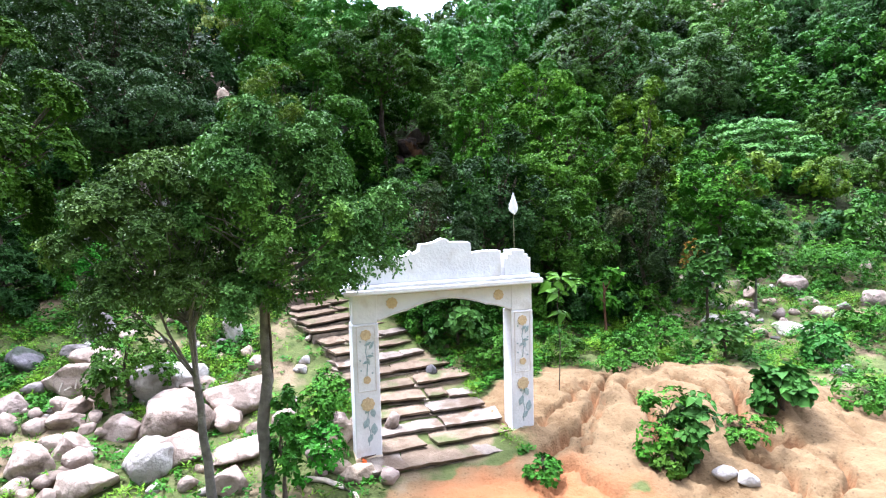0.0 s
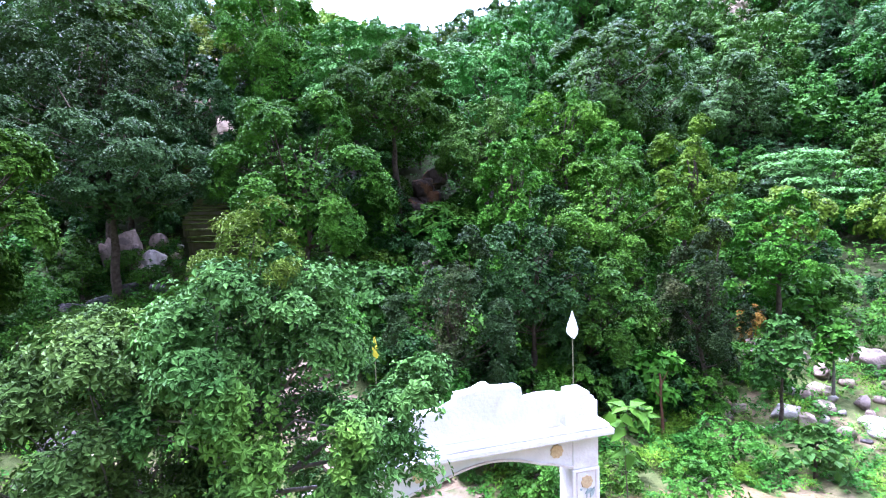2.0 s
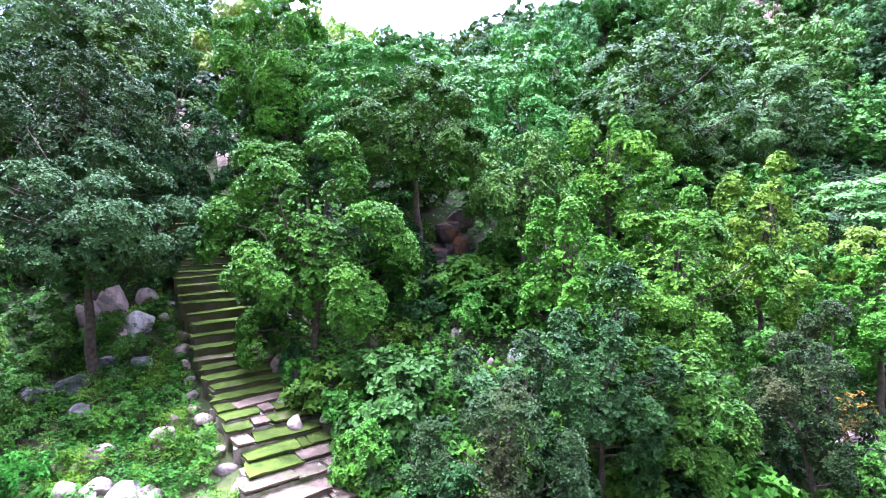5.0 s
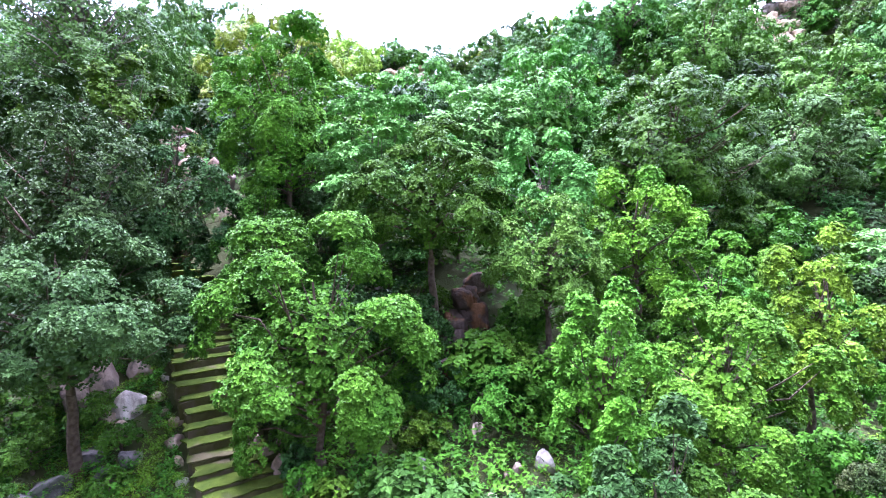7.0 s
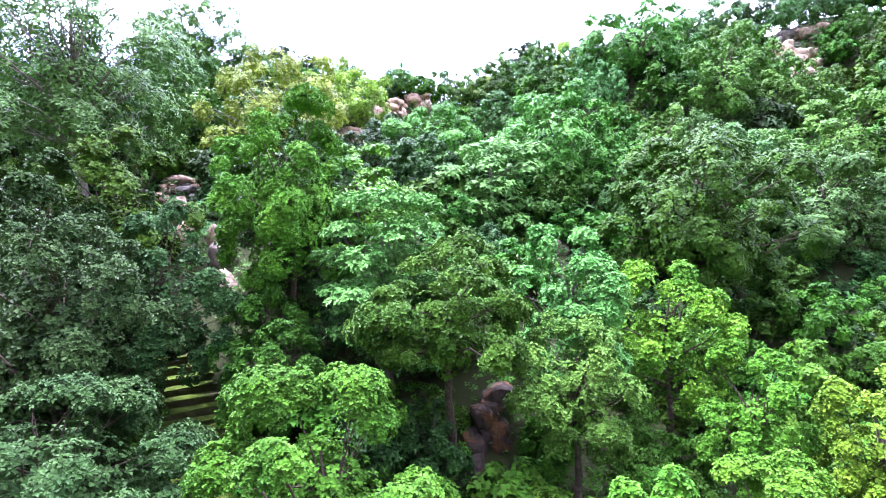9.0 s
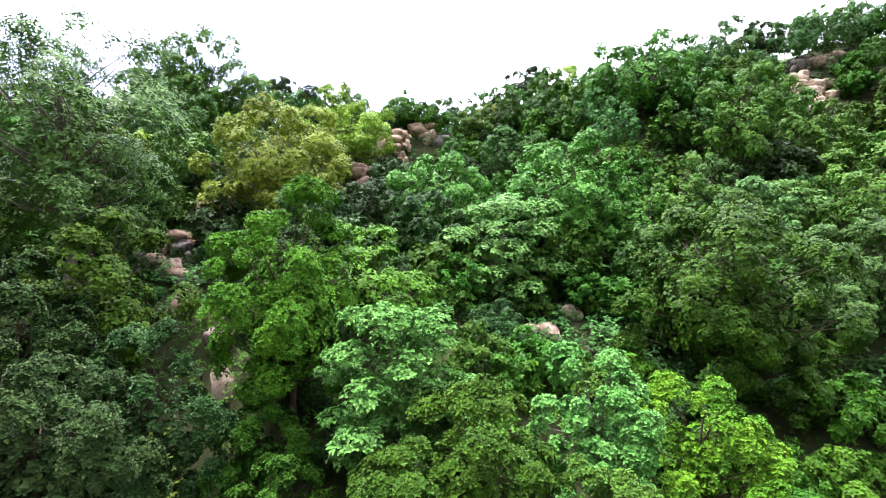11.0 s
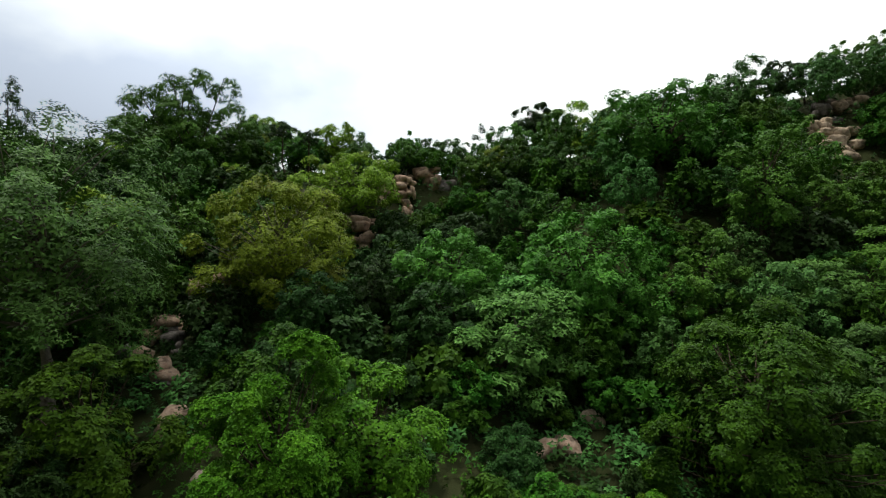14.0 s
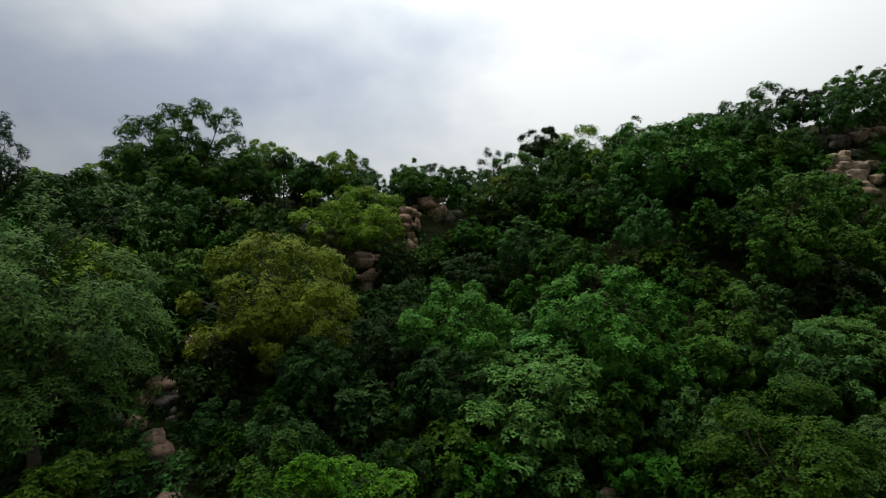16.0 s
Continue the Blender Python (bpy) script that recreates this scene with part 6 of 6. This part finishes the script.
near_spots = spread(FILL, 16.5, 44, 3.0, 0.55, 1.0, 2600, lambda x, y, s: open_ground(x, y, 1.5 * s) or hero_near(x, y, 1.5 + 0.06 * (y - 20)))
far_spots = spread(FILL, 42, 72, 4.5, 0.45, 0.85, 4000, lambda x, y, s: open_ground(x, y, 2.0 * s) or hero_near(x, y, 3.8))
wood_spots = spread(FILL, 70, 84, 4.2, 0.6, 0.95, 3500, lambda x, y, s: open_ground(x, y, 1.8 * s) or hero_near(x, y, 2.8))
bush_spots = spread(FILL, 16.5, 50, 2.2, 0.7, 1.3, 3000, lambda x, y, s: open_ground(x, y, 0.5 * s) or hero_near(x, y, 0.8))[:150]
near_spots += [(x, y, s) for x, y, s in ((-1.0, 34.9, 0.7), (1.7, 36.7, 0.8), (2.9, 34.4, 0.9), (4.5, 34.9, 0.9), (-1.7, 31.6, 0.9), (0.5, 33.0, 0.8), (6.0, 33.0, 1.0), (7.6, 31.0, 1.0), (3.2, 31.6, 1.0),
                                         (9.2, 29.6, 1.0), (11.4, 30.8, 1.0), (5.6, 30.4, 0.9), (12.6, 28.0, 1.0), (10.6, 26.6, 0.9), (13.6, 33.6, 1.0), (15.5, 30.0, 1.0), (2.6, 38.8, 0.7), (7.8, 28.0, 0.8))]
near_spots = [q for q in near_spots if not in_the_way(q[0], q[1], 1.6 * q[2], 3.0 * q[2])]
far_spots = [q for q in far_spots if not in_the_way(q[0], q[1], 2.4 * q[2], 6.6 * q[2])]
bush_spots = [q for q in bush_spots if not in_the_way(q[0], q[1], 1.0 * q[2], 1.5 * q[2])]
near_spots, far_spots, wood_spots, bush_spots = ([q for q in made if abs(q[0]) < 0.86 * q[1] + 2.5 and q[1] < 95] for made in (near_spots, far_spots, wood_spots, bush_spots))
scatter(TREES_NEAR, near_kind, near_spots, FILL)
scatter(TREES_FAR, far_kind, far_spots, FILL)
scatter(BUSHES, bush_kind, bush_spots, FILL)
far_bush_spots = spread(FILL, 40, 76, 3.3, 1.6, 2.6, 3500, lambda x, y, s: open_ground(x, y, 0.5 * s) or hero_near(x, y, 1.5))[:170]
far_bush_spots += [(-8.0, 65.8, 1.3), (-6.4, 67.0, 1.2), (-7.2, 64.8, 1.6), (-4.6, 68.0, 1.3), (-10.5, 64.6, 1.5), (36.4, 66.4, 1.5), (37.6, 68.6, 1.5)]
scatter(BUSHES, bush_kind, far_bush_spots, FILL)
edge_spots = []
for i in range(32):
    ex, ey, turn = along(6.5 + 0.5 * (i // 2 * 2))
    side = 1.4 if i % 2 else -1.45
    if i % 2 == 0 and i < 26:
        continue
    edge_spots.append((ex + side * math.cos(radians(turn)) + FILL.uniform(-0.2, 0.2), ey + side * math.sin(radians(turn)), FILL.uniform(0.55, 0.85)))
scatter(BUSHES, bush_kind, edge_spots, FILL)


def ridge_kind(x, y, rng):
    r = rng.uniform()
    # haze-coloured sage and soft crowns prevail along the ridge
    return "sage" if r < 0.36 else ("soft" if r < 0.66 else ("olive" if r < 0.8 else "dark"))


wood_spots = [(x, y, s * (0.74 + 0.26 * float(smooth(8, 15, abs(x + 4)))) * (0.78 if x > 18 else (0.98 if x > 0 else (0.84 if -27 < x < -8 else 1.0)))) for x, y, s in wood_spots]
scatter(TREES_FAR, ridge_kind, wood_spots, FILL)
for group in (TREES_NEAR, TREES_FAR, BUSHES):
    for made in group.values():
        for ob in made:
            drop_thing(ob)


# ---- herbs and grass ----
def ground_cover():
    rng = np.random.RandomState(9)
    n = 122000
    x, y = rng.uniform(-15, 20, n), rng.uniform(5, 24, n)
    x[:26000], y[:26000] = rng.uniform(-3, 6, 26000), rng.uniform(9.5, 17, 26000)
    x[26000:44000], y[26000:44000] = rng.uniform(-13, -4.5, 18000), rng.uniform(10.5, 18, 18000)
    x[44000:58000], y[44000:58000] = rng.uniform(5, 18, 14000), rng.uniform(11.5, 20, 14000)
    x[58000:72000], y[58000:72000] = rng.uniform(-14.5, -7, 14000), rng.uniform(16.5, 24.5, 14000)
    keep = (sand_mask(x, y) < 0.25 + 0.2 * rng.uniform(size=n)) & (fbm(x, y, 2.6, 21) + rng.uniform(-0.45, 0.45, n) > -0.2)
    sx, sy = np.array(STAIR_LINE).T
    on_stairs = np.min([np.hypot(x - (a + (c - a) * f), y - (b + (d - b) * f)) for a, b, c, d in zip(sx, sy, sx[1:], sy[1:]) for f in (0.0, 0.33, 0.67)], axis=0) < 1.2
    keep &= ~on_stairs
    x, y = x[keep], y[keep]
    z = height(x, y)
    tall = rng.uniform(0.0, 0.2, len(x)) * (0.6 + 0.9 * smooth(11, 16, y)) * (1 + fbm(x, y, 1.1, 22))
    axes = rng.normal(size=(len(x), 3)) * 0.3 + np.array([0, 0, 1.0])
    half = fbm(x, y, 1.9, 23) + rng.uniform(-0.4, 0.4, len(x)) > -0.1
    for mask, mat, name, label, size, width, k in ((half, LEAF_MID, "herbs", "low green herbs covering the ground", 0.10, 0.33, 4), (~half, LEAF_YELLOW, "grass", "short yellowish green grass on the ground", 0.15, 0.08, 5)):
        v, q = sprig_mesh(np.stack([x, y, z + tall], -1)[mask], axes[mask], k, size, width, rng, 0.5, simple=True)
        tagged(mesh_object(name, v, q, mat), label, "ground cover", kind="stuff")


ground_cover()


def undergrowth():
    """Low leafy growth that covers the floor of the woods."""
    rng = np.random.RandomState(19)
    n = 72000
    y = 16.5 + 62 * rng.uniform(size=n) ** 1.55
    x = rng.uniform(-1, 1, n) * (0.95 * y + 4)
    seen = np.abs(x) < 0.86 * y + 2.5
    x, y = x[seen], y[seen]
    lumps = fbm(x, y, 3.2, 41) + 0.5 * fbm(x, y, 1.1, 42)
    keep = lumps + rng.uniform(-0.3, 0.3, len(x)) > -0.35
    sx, sy = np.array(STAIR_LINE).T
    keep &= np.min([np.hypot(x - (a + (c - a) * f), y - (b + (d - b) * f)) for a, b, c, d in zip(sx, sy, sx[1:], sy[1:]) for f in (0.0, 0.33, 0.67)], axis=0) > 1.5
    keep &= ~((y < 20.5) & (x > 5.0) & (x < 20)) & ~((y < 19.5) & (x > -12) & (x < -7)) & ~((y < 24.4) & (x > -14) & (x < -8))
    x, y, lumps = x[keep], y[keep], lumps[keep]
    z = np.concatenate([height(x[i:i + 20000], y[i:i + 20000]) for i in range(0, len(x), 20000)])
    tall = np.clip(0.45 + 0.6 * lumps, 0.05, 1.2) * rng.uniform(0.3, 1.0, len(x)) * (0.7 + 0.015 * y)
    axes = rng.normal(size=(len(x), 3)) * 0.35 + np.array([0, -0.3, 1.0])
    pick = fbm(x, y, 6, 44) + rng.uniform(-0.3, 0.3, len(x)) > 0.0
    far = y > 36
    # far growth: dark leaves stand in for shaded gaps, sage ones for haze
    for mask, mat, name, size in ((pick & ~far, LEAF_MID, "undergrowth", 0.17), (~pick & ~far, LEAF_BRIGHT, "undergrowth", 0.17), (pick & far, LEAF_DARK, "undergrowth", 0.34), (~pick & far, LEAF_HAZY_SAGE, "undergrowth", 0.34)):
        v, q = sprig_mesh(np.stack([x, y, z + tall], -1)[mask], axes[mask], 5, size, 0.28, rng, 0.25, simple=True)
        tagged(mesh_object(name, v, q, mat), "low leafy undergrowth covering the forest floor", "undergrowth", kind="stuff")


undergrowth()
